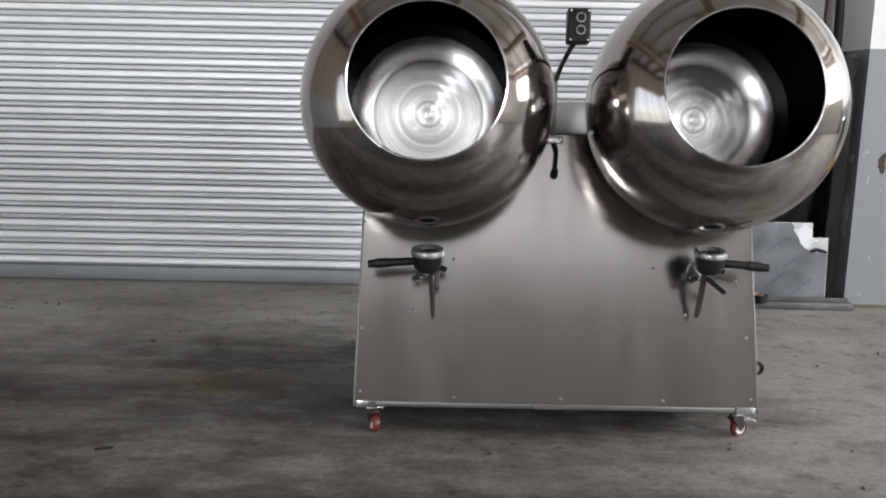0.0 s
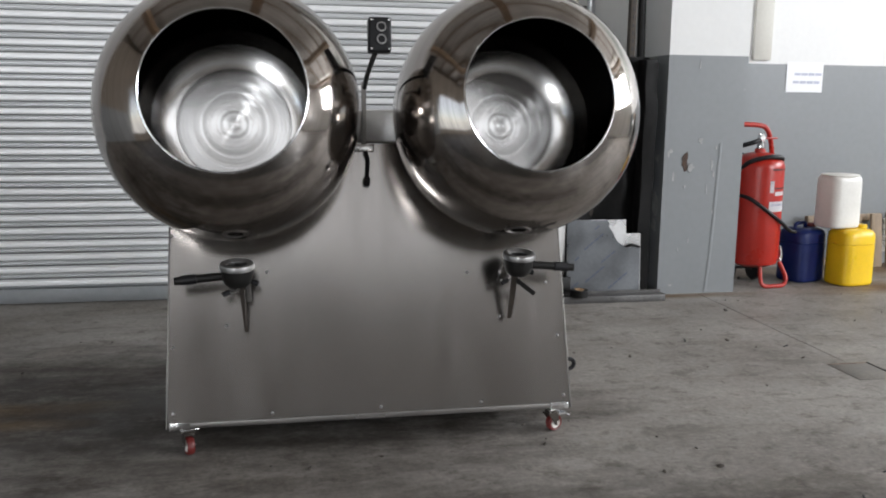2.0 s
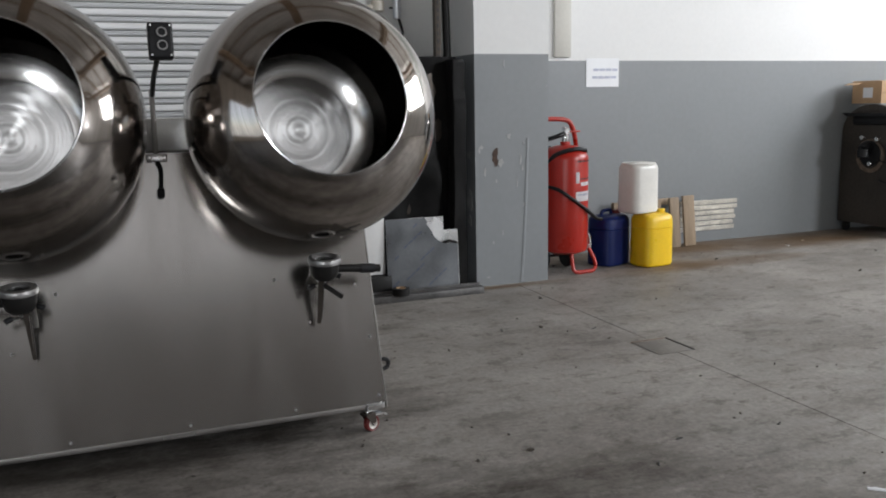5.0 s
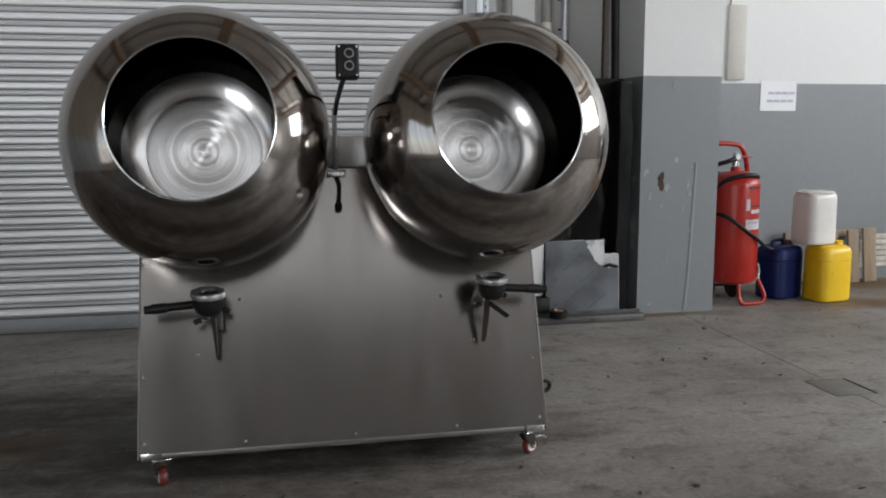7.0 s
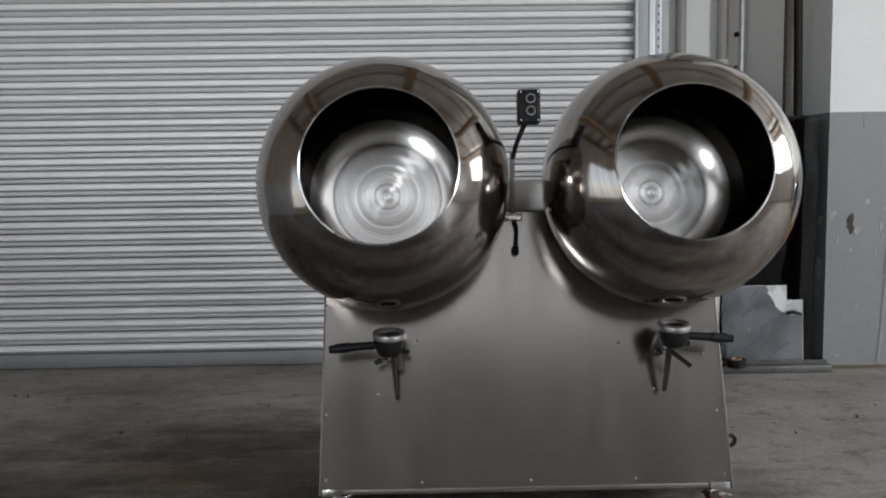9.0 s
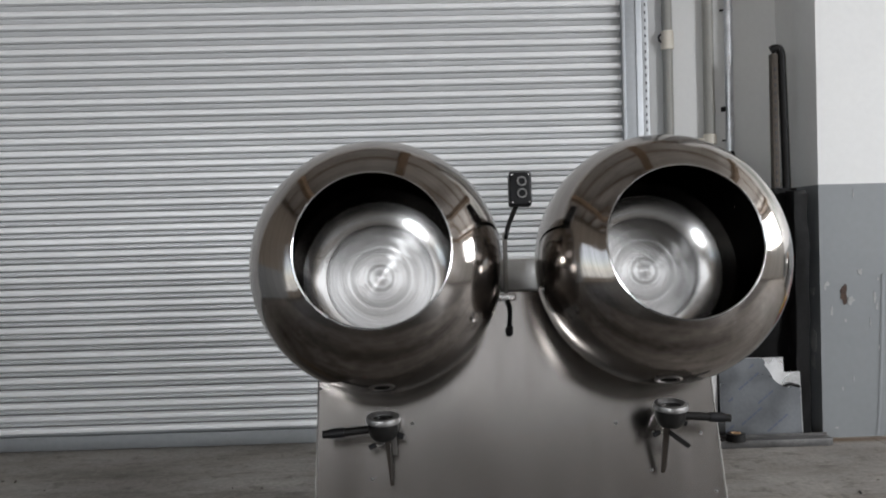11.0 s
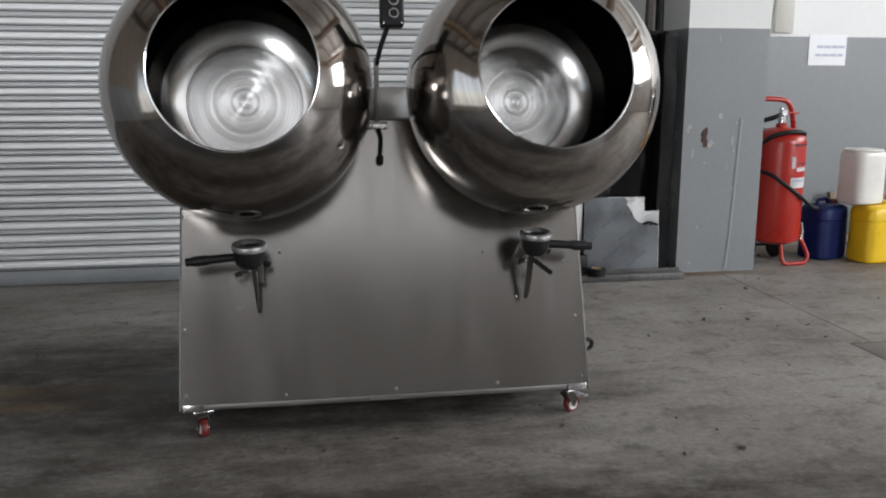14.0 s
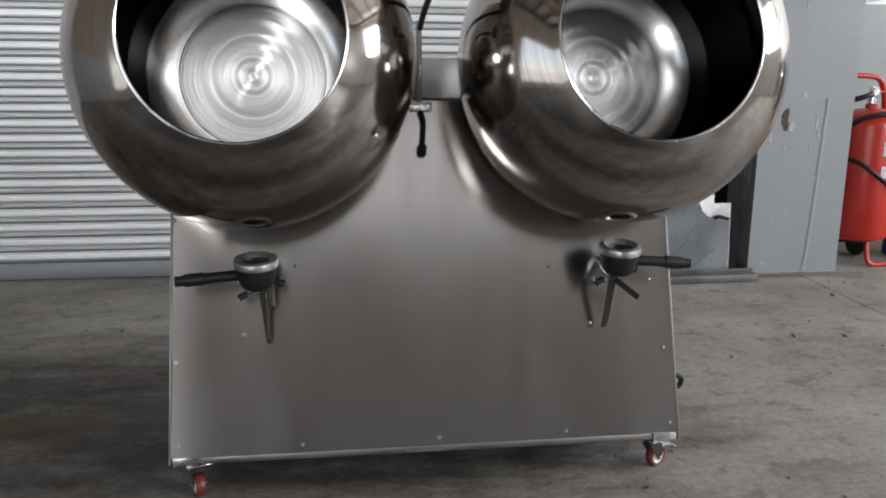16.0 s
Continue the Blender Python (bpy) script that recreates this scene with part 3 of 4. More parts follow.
part("film", slab(torn, 0.0012, m=pose(0.001, -0.004, 0)), FILM_STEEL, sheets, "grey blue protective film, torn along one edge")
part("flap", tube([(0.40, -0.012, 0.34), (0.43, -0.02, 0.352), (0.46, -0.014, 0.345), (0.485, -0.012, 0.338)], 0.009, 8), BLACK_FILM, sheets)
dash = part("printed_mark", slab([(0, 0), (0.028, 0.022), (0.022, 0.031), (-0.006, 0.009)], 0.0006), FILM_INK, sheets, at=pose(0.12, -0.0052, 0.32))
for mx, mz, n in ((0.12, 0.32, 4), (0.235, 0.235, 3), (0.055, 0.25, 1), (0.13, 0.11, 4), (0.285, 0.065, 4), (0.02, 0.06, 2), (0.19, 0.45, 1)):
    for q in range(n):
        if (mx, q) != (0.12, 0):
            again(dash, sheets, pose(mx + 0.033 * q, -0.0052, mz + 0.026 * q))
solid("white_sheet", box(2.06, 2.215, 5.24, 5.246, 0.16, 0.56, 0.002), WHITE_PAINT, "white coated sheet stored behind the machine", "sheet")
solid("stored_beam", box(2.0, 2.24, 5.18, 5.28, 0.0, 0.155, 0.004), IRON, "black steel box section on the floor", "steel section")
roll = thing("tape_roll", pose(2.27, 5.10, 0.045), "dark roll of tape with a brown core on the metal channel", "tape roll")
part("winding", lathe([(0.03, 0), (0.055, 0), (0.055, 0.045), (0.03, 0.045)], 32, closed=True), IRON, roll)
part("core", lathe([(0.026, 0.001), (0.0298, 0.001), (0.0298, 0.048), (0.026, 0.048)], 32, closed=True), CARD, roll, "brown cardboard core")

# ---- marks on the pillar ----
rusted = thing("wall_hole", pose(3.028, PIL_Y, 0.885), "rusty hole broken into the pillar's plaster", "wall damage")


def ragged(w, h, seed, n=26, thick=0.004):
    pts = []
    for k in range(n):
        a = 2 * math.pi * k / n
        q = 0.72 + 0.55 * noise.noise(Vector((math.cos(a) * 1.6 + seed, math.sin(a) * 1.6, seed)))
        pts.append((w * q * math.cos(a), h * q * math.sin(a)))
    return slab(pts, thick)


part("rust", ragged(0.036, 0.068, 3.9, 40), RUST_HOLE, rusted, "brown rust", at=pose(0, -0.003, 0))
part("spalled_plaster", ragged(0.03, 0.03, 5.1), CHIP, rusted, at=pose(0.038, -0.0045, -0.045))
chips = thing("paint_chips", pose(PIL_L, PIL_Y, 0), "pale chips knocked out of the grey pillar paint", "wall damage")
for cx, cz, w, h, s in ((0.045, 0.95, 0.03, 0.022, 2.2), (0.25, 1.02, 0.03, 0.03, 3.3), (0.03, 0.93, 0.012, 0.03, 4.4), (0.215, 1.5, 0.008, 0.04, 6.1), (0.36, 0.97, 0.012, 0.02, 7.7), (0.155, 0.72, 0.012, 0.02, 8.8),
                        (0.34, 0.86, 0.015, 0.06, 9.3), (0.352, 0.80, 0.013, 0.03, 1.1), (0.13, 0.30, 0.01, 0.02, 2.9), (0.09, 0.06, 0.03, 0.008, 3.9), (0.36, 0.55, 0.008, 0.02, 4.8), (0.535, 1.35, 0.008, 0.008, 5.4),
                        (0.31, 0.70, 0.008, 0.05, 2.6), (0.2, 0.36, 0.006, 0.03, 7.1), (0.07, 0.78, 0.014, 0.05, 5.9)):
    part("chip", ragged(w * 0.72, h * 0.8, s, 14, 0.003), CHIP, chips, at=pose(cx, -0.002, cz))
for cz, h, s in ((0.60, 0.10, 1.5), (0.45, 0.05, 2.5), (0.9, 0.03, 3.5)):
    part("chip", ragged(0.05, h, s, 14, 0.003), CHIP, chips, at=pose(-0.002, 0.10, cz, 0, 0, -90))
scar = thing("plastered_chase", pose(3.235, PIL_Y, 0), "rough plastered cable chase running down the pillar", "wall damage")
bm = bmesh.new()
prev = None
for k in range(41):
    z = 0.01 + 0.99 * k / 40
    cx = -0.02 + 0.055 * (z ** 0.6) + 0.006 * noise.noise(Vector((0, 0, z * 9)))
    w = 0.012 + 0.006 * noise.noise(Vector((5, 0, z * 14)))
    ring = [bm.verts.new((cx - w, 0.0, z)), bm.verts.new((cx - w * 0.5, -0.004, z)), bm.verts.new((cx + w * 0.5, -0.004 - 0.003 * noise.noise(Vector((9, 2, z * 30))), z)), bm.verts.new((cx + w, 0.0, z))]
    if prev:
        for j in range(3):
            bm.faces.new((prev[j], prev[j + 1], ring[j + 1], ring[j]))
    prev = ring
part("ridge", bm, GREY_PAINT, scar)

# ---- north wall fittings ----
trunk = thing("trunking", pose(3.93, WALL_Y, 1.585), "beige cable trunking on the wall above the dado", "trunking")
part("cover", box(0.0, 0.145, -0.03, 0.0, 0.0, 0.555, 0.004), BEIGE_BOX, trunk)
part("cable", tube([(0.012, -0.01, 0.55), (0.014, -0.012, 0.62), (0.008, -0.01, 0.68)], 0.005, 8), DARK_INK, trunk)
ledge = solid("window_ledge", box(PIL_R, EAST, WALL_Y - 0.05, WALL_Y + 0.3, WIN_Z0 - 0.05, WIN_Z0, 0.004), WHITE_PAINT, "white ledge under the high window band", "ledge", kind="structure")
window = thing("window_1", pose(0, WALL_Y + 0.12, 0), "high window band with dull grey green panes", "window", kind="structure")
wx = PIL_R
for k in range(6):
    x1 = wx + 1.32
    part("pane", box(wx + 0.002, x1 - 0.12, 0.0, 0.012, WIN_Z0 + 0.002, WIN_Z1 - 0.002), GLASS_DULL, window)
    part("mullion", box(x1 - 0.118, x1 - 0.002, -0.06, 0.1, WIN_Z0 + 0.002, WIN_Z1 - 0.002, 0.003), WHITE_PAINT, window)
    wx = x1

sign = thing("paper_sign", pose(4.23, WALL_Y - 0.004, 1.352), "white paper sign with two lines of print on the wall", "sign")
part("sheet", box(0, 0.305, 0, 0.003, 0, 0.226), PAPER, sign)
for z, x0, x1 in ((0.135, 0.065, 0.255), (0.075, 0.055, 0.23)):
    x = x0
    while x < x1:
        part("printed_bar", box(x, x + 0.05, -0.0022, -0.001, z - 0.009, z + 0.010), INK, sign)
        x += 0.058


# ---- fire extinguisher ----
def fire_extinguisher(at):
    e = thing("fire_extinguisher", at, "large red wheeled fire extinguisher with black hose and white label", "fire extinguisher")
    r = 0.168
    prof = [(0, 0.135), (0.09, 0.138), (r - 0.01, 0.165), (r, 0.20)]
    prof += [(r, 0.83)]
    for k in range(1, 9):
        a = math.pi / 2 * k / 8
        prof.append((0.035 + (r - 0.035) * math.cos(a), 0.83 + 0.10 * math.sin(a)))
    prof += [(0.035, 0.955), (0, 0.955)]
    part("cylinder", lathe(prof, 56), RED, e, "glossy red enamelled cylinder")
    part("neck", cylinder(0.027, 0.955, 1.0, 0.004), CHROME, e, "zinc neck ring")
    valve = part("valve", cylinder(0.022, 1.0, 1.06, 0.004), CHROME, e)
    part("lever", box(-0.01, 0.12, -0.012, 0.012, 1.02, 1.032, 0.004), RED, valve)
    part("gauge", cylinder(0.022, 0.0, 0.018, 0.003, 20), CHROME, valve, at=pose(-0.01, -0.03, 1.03, 90))
    part("push_handle", tube([(0.13, 0.06, 0.86), (0.115, 0.05, 0.95), (0.085, 0.03, 1.03), (0.045, 0.02, 1.095), (-0.02, 0.02, 1.115), (-0.14, 0.02, 1.118), (-0.2, 0.03, 1.10)], 0.017, 12), RED, e, "bent red push bar")
    part("foot_loop", tube([(0.0, -0.10, 0.17), (-0.005, -0.13, 0.06), (0.015, -0.145, 0.018), (0.09, -0.145, 0.016), (0.165, -0.135, 0.02), (0.19, -0.12, 0.07), (0.165, -0.07, 0.17)], 0.0145, 12), RED, e, "red tubular foot")
    part("hose_coil", tube([(-0.155, -0.02, 0.80), (-0.13, -0.10, 0.87), (-0.02, -0.145, 0.905), (0.09, -0.12, 0.90), (0.145, -0.02, 0.875), (0.12, 0.09, 0.87), (0.0, 0.15, 0.89), (-0.12, 0.10, 0.93), (-0.15, 0.0, 0.97), (-0.08, -0.05, 1.0), (-0.01, -0.02, 1.02)], 0.016, 10), BLACK, e, "black rubber hose coiled on the shoulder")
    part("hose", tube([(-0.165, -0.05, 0.64), (-0.12, -0.13, 0.62), (-0.02, -0.172, 0.545), (0.09, -0.16, 0.47), (0.20, -0.10, 0.40), (0.27, -0.07, 0.38)], 0.013, 10), BLACK, e, "black hose across the cylinder")
    part("nozzle", tube([(0.165, -0.06, 0.28), (0.178, -0.06, 0.22), (0.170, -0.06, 0.15)], 0.012, 10), CHROME, e)

    def decal(name, a0, a1, z0, z1, mat, label=""):
        bm = bmesh.new()
        n = 10
        for lift in (0.0012,):
            low = [bm.verts.new(((r + lift) * math.sin(radians(a0 + (a1 - a0) * k / n)), -(r + lift) * math.cos(radians(a0 + (a1 - a0) * k / n)), z0)) for k in range(n + 1)]
            top = [bm.verts.new((v.co.x, v.co.y, z1)) for v in low]
            for k in range(n):
                bm.faces.new((low[k], low[k + 1], top[k + 1], top[k]))
        bmesh.ops.solidify(bm, geom=bm.faces[:], thickness=0.0008)
        part(name, bm, mat, e, label)

    decal("label", -2, 50, 0.535, 0.605, PAPER, "white instruction label")
    decal("printed_bar", 2, 46, 0.575, 0.590, INK)
    decal("printed_bar", 2, 50, 0.815, 0.826, DARK_INK)
    decal("printed_bar", -2, 8, 0.665, 0.745, PAPER)
    decal("printed_bar", 12, 48, 0.645, 0.672, PAPER)
    decal("printed_bar", 10, 50, 0.69, 0.70, DARK_INK)
    for sx in (-1, 1):
        part("wheel", lathe([(0.02, -0.018), (0.085, -0.018), (0.095, -0.008), (0.095, 0.008), (0.085, 0.018), (0.02, 0.018)], 28, closed=True), BLACK, e, "black rubber wheel", at=pose(sx * 0.10, 0.15, 0.096, 0, 90, 0))
    part("axle", tube([(-0.13, 0.15, 0.096), (0.0, 0.15, 0.096), (0.13, 0.15, 0.096)], 0.01, 8), IRON, e)
    return e


fire_extinguisher(pose(3.685, 5.50, 0))


# ---- plastic cans ----
def jerrycan(name, at, mat, label, w=0.29, d=0.24, h=0.40, handle=True, grooves=(0.73,)):
    c = thing(name, at, label, "plastic can", "plastic cans by the wall")

    def ring(z, inset, bm, n=28):
        pts = []
        for k in range(n):
            a = 2 * math.pi * k / n
            ca, sa = math.cos(a), math.sin(a)
            e = 2 / 3.6
            pts.append(bm.verts.new(((w / 2 - inset) * math.copysign(abs(ca) ** e, ca), (d / 2 - inset) * math.copysign(abs(sa) ** e, sa), z)))
        return pts

    bm = bmesh.new()
    prof = [(0.0, 0.02), (0.006, 0.006), (0.02, 0.0), (h * 0.06, 0.0)]
    for g in grooves:
        prof += [(h * (g - 0.012), 0.001), (h * (g - 0.004), 0.006), (h * (g + 0.004), 0.006), (h * (g + 0.012), 0.001)]
    prof += [(h * 0.86, 0.002), (h * 0.92, 0.006), (h * 0.96, 0.016), (h * 0.985, 0.032), (h, 0.06)]
    rings = [ring(z, i, bm) for z, i in prof]
    for a, b in zip(rings, rings[1:]):
        for k in range(28):
            bm.faces.new((a[k], a[(k + 1) % 28], b[(k + 1) % 28], b[k]))
    bm.faces.new(rings[0])
    bm.faces.new(rings[-1])
    part("body", bm, mat, c)
    if handle:
        part("handle", tube([(-w * 0.30, 0.0, h - 0.004), (-w * 0.26, 0, h + 0.028), (0, 0, h + 0.034), (w * 0.05, 0, h + 0.028), (w * 0.09, 0, h - 0.004)], 0.013, 10), mat, c)
    if mat is MILK:
        part("rim", lathe([(0.86, h * 0.955), (0.98, h * 0.955), (0.99, h * 0.975), (0.93, h * 0.99), (0.86, h * 0.98)], 40, closed=True, m=Matrix.Diagonal((w / 2 * 1.02, d / 2 * 1.02, 1, 1))), mat, c, "thick rolled rim")
        return c
    part("cap", cylinder(0.032, h - 0.004, h + 0.024, 0.004, 20), RED_WHEEL if mat is BLUE else mat, c, at=pose(w * 0.30, 0, 0))
    return c


jerrycan("yellow_can", pose(4.405, 5.44, 0, 0, 0, 8), YELLOW, "yellow plastic can standing on the floor", handle=False)
jerrycan("blue_can", pose(4.14, 5.62, 0, 0, 0, 20), BLUE, "dark blue plastic can with a red cap", 0.30, 0.25, 0.385)
jerrycan("white_can", pose(4.318, 5.50, 0.402, 0, 0, 12), MILK, "milky white empty plastic can stacked on the yellow can", 0.275, 0.23, 0.38, handle=False, grooves=())

# ---- timber and bare bricks ----
pallet = thing("pallet", pose(5.04, 5.98, 0, -6, 0, 8), "weathered wooden pallet standing against the wall", "pallet")
for px, py, w, h in ((-0.155, 0.05, 0.10, 0.39), (0.0, 0.0, 0.105, 0.42), (0.145, -0.02, 0.125, 0.43)):
    part("board", box(px - w / 2, px + w / 2, py - 0.011, py + 0.011, 0.0, h, 0.003), WOOD, pallet)
for pz in (0.03, 0.365):
    part("rail", box(-0.60, 0.12, 0.064, 0.10, pz, pz + 0.055, 0.003), WOOD, pallet)
patch = thing("bare_masonry_patch", pose(5.20, WALL_Y, 0.095), "patch of whitewashed masonry courses bare of plaster", "brickwork", kind="structure")
for row in range(6):
    x1 = 0.545 + 0.008 * row + (0.012, -0.01, 0.008, -0.012, 0.01, 0.0)[row]
    bm = bmesh.new()
    prev = None
    for k in range(25):
        x = -0.02 + (x1 + 0.02) * k / 24
        zb = row * 0.046 + 0.003 * noise.noise(Vector((x * 16, row * 3.1, 0)))
        zt = row * 0.046 + 0.040 + 0.004 * noise.noise(Vector((x * 18, row * 3.1, 7)))
        d = -0.013 + 0.006 * noise.noise(Vector((x * 14, row, 3)))
        ring = [bm.verts.new((x, 0.0, zb)), bm.verts.new((x, d, zb + 0.005)), bm.verts.new((x, d * 1.1, (zb + zt) / 2)), bm.verts.new((x, d, zt - 0.005)), bm.verts.new((x, 0.0, zt))]
        if prev:
            for j in range(4):
                bm.faces.new((prev[j], prev[j + 1], ring[j + 1], ring[j]))
        else:
            bm.faces.new(ring)
        prev = ring
    bm.faces.new(prev)
    part("course", bm, BRICK, patch)

# ---- second machine, by the far wall ----
m2 = thing("old_machine", pose(6.95, 5.45, 0), "grimy steel machine with an arched end panel on castors", "machine")
W2 = 0.64
arch = [(0, 0.09), (W2, 0.09), (W2, 0.92)]
for k in range(1, 12):
    a = math.pi * k / 12
    arch.append((W2 / 2 + W2 / 2 * math.cos(a), 0.92 + 0.25 * math.sin(a)))
arch.append((0, 0.92))
part("end_panel", slab(arch, 0.02, m=pose(0.02, 0, 0, 0, 0, 90)), DARK_STEEL, m2, "dark grimy arched end panel")
inner = [(W2 / 2 + (x - W2 / 2) * 0.97, 0.09 + (z - 0.09) * 0.985) for x, z in arch]
part("body", slab(inner, 0.9, m=pose(0.922, 0, 0, 0, 0, 90)), BRIGHT_STEEL, m2, "bright sheet steel body")
rib = part("rib", box(0.04, 0.90, -0.010, 0.006, -0.012, 0.012, 0.005), BRIGHT_STEEL, m2, at=pose(0, 0, 0.16))
for k in range(1, 11):
    again(rib, m2, pose(0, 0, 0.16 + 0.055 * k))
part("hatch", box(-0.045, 0.0, 0.10, 0.50, 0.985, 1.07, 0.02), BLACK, m2, "dark open hatch")
part("hatch_lip", slab([(0.06, 0), (0.52, 0), (0.57, 0.03), (0.03, 0.03)], 0.09, m=pose(0.0, 0, 1.06, 0, 0, 90)), BLACK, m2)
part("opening", cylinder(0.115, 0, 0.02, 0.004, 32), BLACK, m2, "dark round opening", at=pose(0.0, 0.31, 0.73, 0, -90, 0))
part("opening_rim", lathe([(0.115, 0), (0.15, 0), (0.15, 0.012), (0.115, 0.012)], 32, closed=True), RUSTY, m2, at=pose(0.0, 0.31, 0.71, 0, -90, 0))
part("motor", tube([(-0.02, 0.33, 0.80), (-0.09, 0.31, 0.77), (-0.10, 0.30, 0.70)], 0.05, 12), BLACK, m2)
for by, bz in ((0.24, 0.86), (0.40, 0.87), (0.30, 0.64)):
    part("knob", cylinder(0.022, 0, 0.03, 0.004, 16), CHROME, m2, at=pose(0.0, by, bz, 0, -90, 0))
part("cable", tube([(-0.01, 0.28, 0.70), (-0.02, 0.12, 0.66), (0.06, -0.03, 0.68), (0.16, -0.05, 0.86), (0.22, -0.04, 0.90)], 0.006, 8), BLACK, m2)
part("cable", tube([(-0.01, 0.20, 0.50), (0.0, 0.02, 0.46), (0.10, -0.03, 0.50), (0.25, -0.04, 0.62)], 0.006, 8), BLACK, m2)
part("side_motor", cylinder(0.055, 0, 0.12, 0.008, 20), BLACK, m2, at=pose(0.14, 0.0, 0.88, 90))
for cx, cy in ((0.05, 0.06), (0.05, 0.58), (0.86, 0.06), (0.86, 0.58)):
    cas = part("castor", cylinder(0.04, -0.015, 0.015, 0.004, 20), BLACK, m2, "black castor", at=pose(cx, cy, 0.04, 90))
    part("fork", box(cx - 0.03, cx + 0.03, cy - 0.022, cy + 0.022, 0.055, 0.09, 0.004), IRON, m2)
part("floor_cable", tube([(0.2, -0.08, 0.012), (0.45, -0.16, 0.012), (0.8, -0.12, 0.012), (1.2, -0.2, 0.012)], 0.01, 8), BLACK, m2)
carton = thing("cardboard_box", pose(6.985, 5.72, 1.172, 0, 0, 2), "brown cardboard carton lying on the machine", "carton")
part("body", box(0.0, 0.50, 0.0, 0.31, 0.0, 0.20, 0.004), CARD, carton)
part("flap", box(-0.07, -0.002, 0.17, 0.30, 0.185, 0.189, 0.001), CARD, carton, at=pose(0, 0, 0, 0, -14, 0))
part("tape", box(0.002, 0.498, -0.0015, -0.0005, 0.085, 0.10), CARD_DARK, carton)
part("label", box(-0.003, -0.0006, 0.09, 0.19, 0.05, 0.14), PAPER, carton, "white label")

# ---- floor fittings ----
drain = thing("floor_drain", pose(3.157, 3.569, 0), "worn square drain cover set in the concrete floor", "drain cover")
part("plate", box(-0.099, 0.099, -0.113, 0.113, 0.0005, 0.0025, 0.0008), DRAIN, drain, "dirty grey cover plate")
part("frame_bar", box(0.1, 0.110, -0.12, 0.12, 0.0005, 0.005, 0.001), IRON, drain, "dark joint bar")
part("frame_bar", box(-0.11, 0.099, 0.114, 0.122, 0.0005, 0.005, 0.001), RUSTY, drain)
part("frame_bar", box(-0.106, -0.1, -0.12, 0.113, 0.0005, 0.003, 0.001), DRAIN, drain)
part("frame_bar", box(-0.099, 0.099, -0.12, -0.114, 0.0005, 0.003, 0.001), DRAIN, drain)

rng = random.Random(5)
bm = bmesh.new()
for k in range(170):
    x, y = rng.uniform(-2.5, 6.5), rng.uniform(1.6, 5.9)
    if x < PIL_R and y > 5.2:
        continue
    s = rng.choice((0.004, 0.005, 0.006, 0.006, 0.008, 0.012))
    m = pose(x, y, s * 0.35, rng.uniform(0, 40), rng.uniform(0, 40), rng.uniform(0, 360))
    bmesh.ops.create_icosphere(bm, subdivisions=1, radius=s, matrix=m @ Matrix.Diagonal((1.4, 0.8, 0.6, 1)))
solid("floor_grit", bm, GRIT, "small bits of grit and dirt on the floor", "grit", kind="stuff")
for x, y, a, k, mt in ((-0.809, 2.86, 20, 1.0, BLACK), (2.489, 2.54, 10, 0.55, BLACK), (2.284, 2.385, 60, 0.5, BLACK), (2.929, 2.506, 30, 0.5, BLACK), (2.8, 1.935, -40, 1.0, PAPER), (3.537, 2.518, 5, 0.7, PAPER),
                    (2.55, 4.2, 70, 0.7, BLACK), (3.03, 4.02, 30, 0.6, BLACK), (6.2, 5.75, 30, 1.3, WOOD), (5.9, 5.6, 80, 0.8, PAPER)):
    d = thing("scrap", pose(x, y, 0, 0, 0, a), "small pale scrap of paper on the concrete floor" if mt is PAPER else "small dark scrap lying on the concrete floor", "scrap", "scraps on the floor")
    bm = bmesh.new()
    prev = None
    for q in range(6):
        w = k * (0.006 + 0.004 * noise.noise(Vector((q * 1.7, x, y))))
        cx, cz = k * 0.012 * (q - 2.5), k * (0.004 + 0.004 * abs(noise.noise(Vector((x, q * 2.3, y)))))
        ring = [bm.verts.new((cx, -w, 0.0)), bm.verts.new((cx, -w * 0.7, cz)), bm.verts.new((cx, w * 0.8, cz * 1.3)), bm.verts.new((cx, w, 0.0))]
        if prev:
            for e in range(4):
                bm.faces.new((prev[e], prev[(e + 1) % 4], ring[(e + 1) % 4], ring[e]))
        else:
            bm.faces.new(ring)
        prev = ring
    bm.faces.new(prev)
    part("piece", bm, mt, d)

# ---- coating machine ----
# local frame: x along the front, y to the back, z up; origin on the floor under the panel's lower edge
MX, MY = 0.774, 3.052
TILT_P, TILT_PAN = 15.6, 12.5
machine = thing("coating_machine", pose(MX, MY, 0), "double pan stainless steel coating machine on red castors", "machine")
HW, Z0, Z1, TAPER = 0.735, 0.123, 1.088, 0.022
K = math.tan(radians(TILT_P))
front = pose(0, 0, Z0, -TILT_P)          # the panel's own frame: x across, z up along it
PH = (Z1 - Z0) / math.cos(radians(TILT_P))

part("front_panel", slab([(-HW, 0), (HW, 0), (HW - TAPER, PH), (-HW + TAPER, PH)], 0.0025), PANEL, machine, "brushed stainless front panel", at=front)
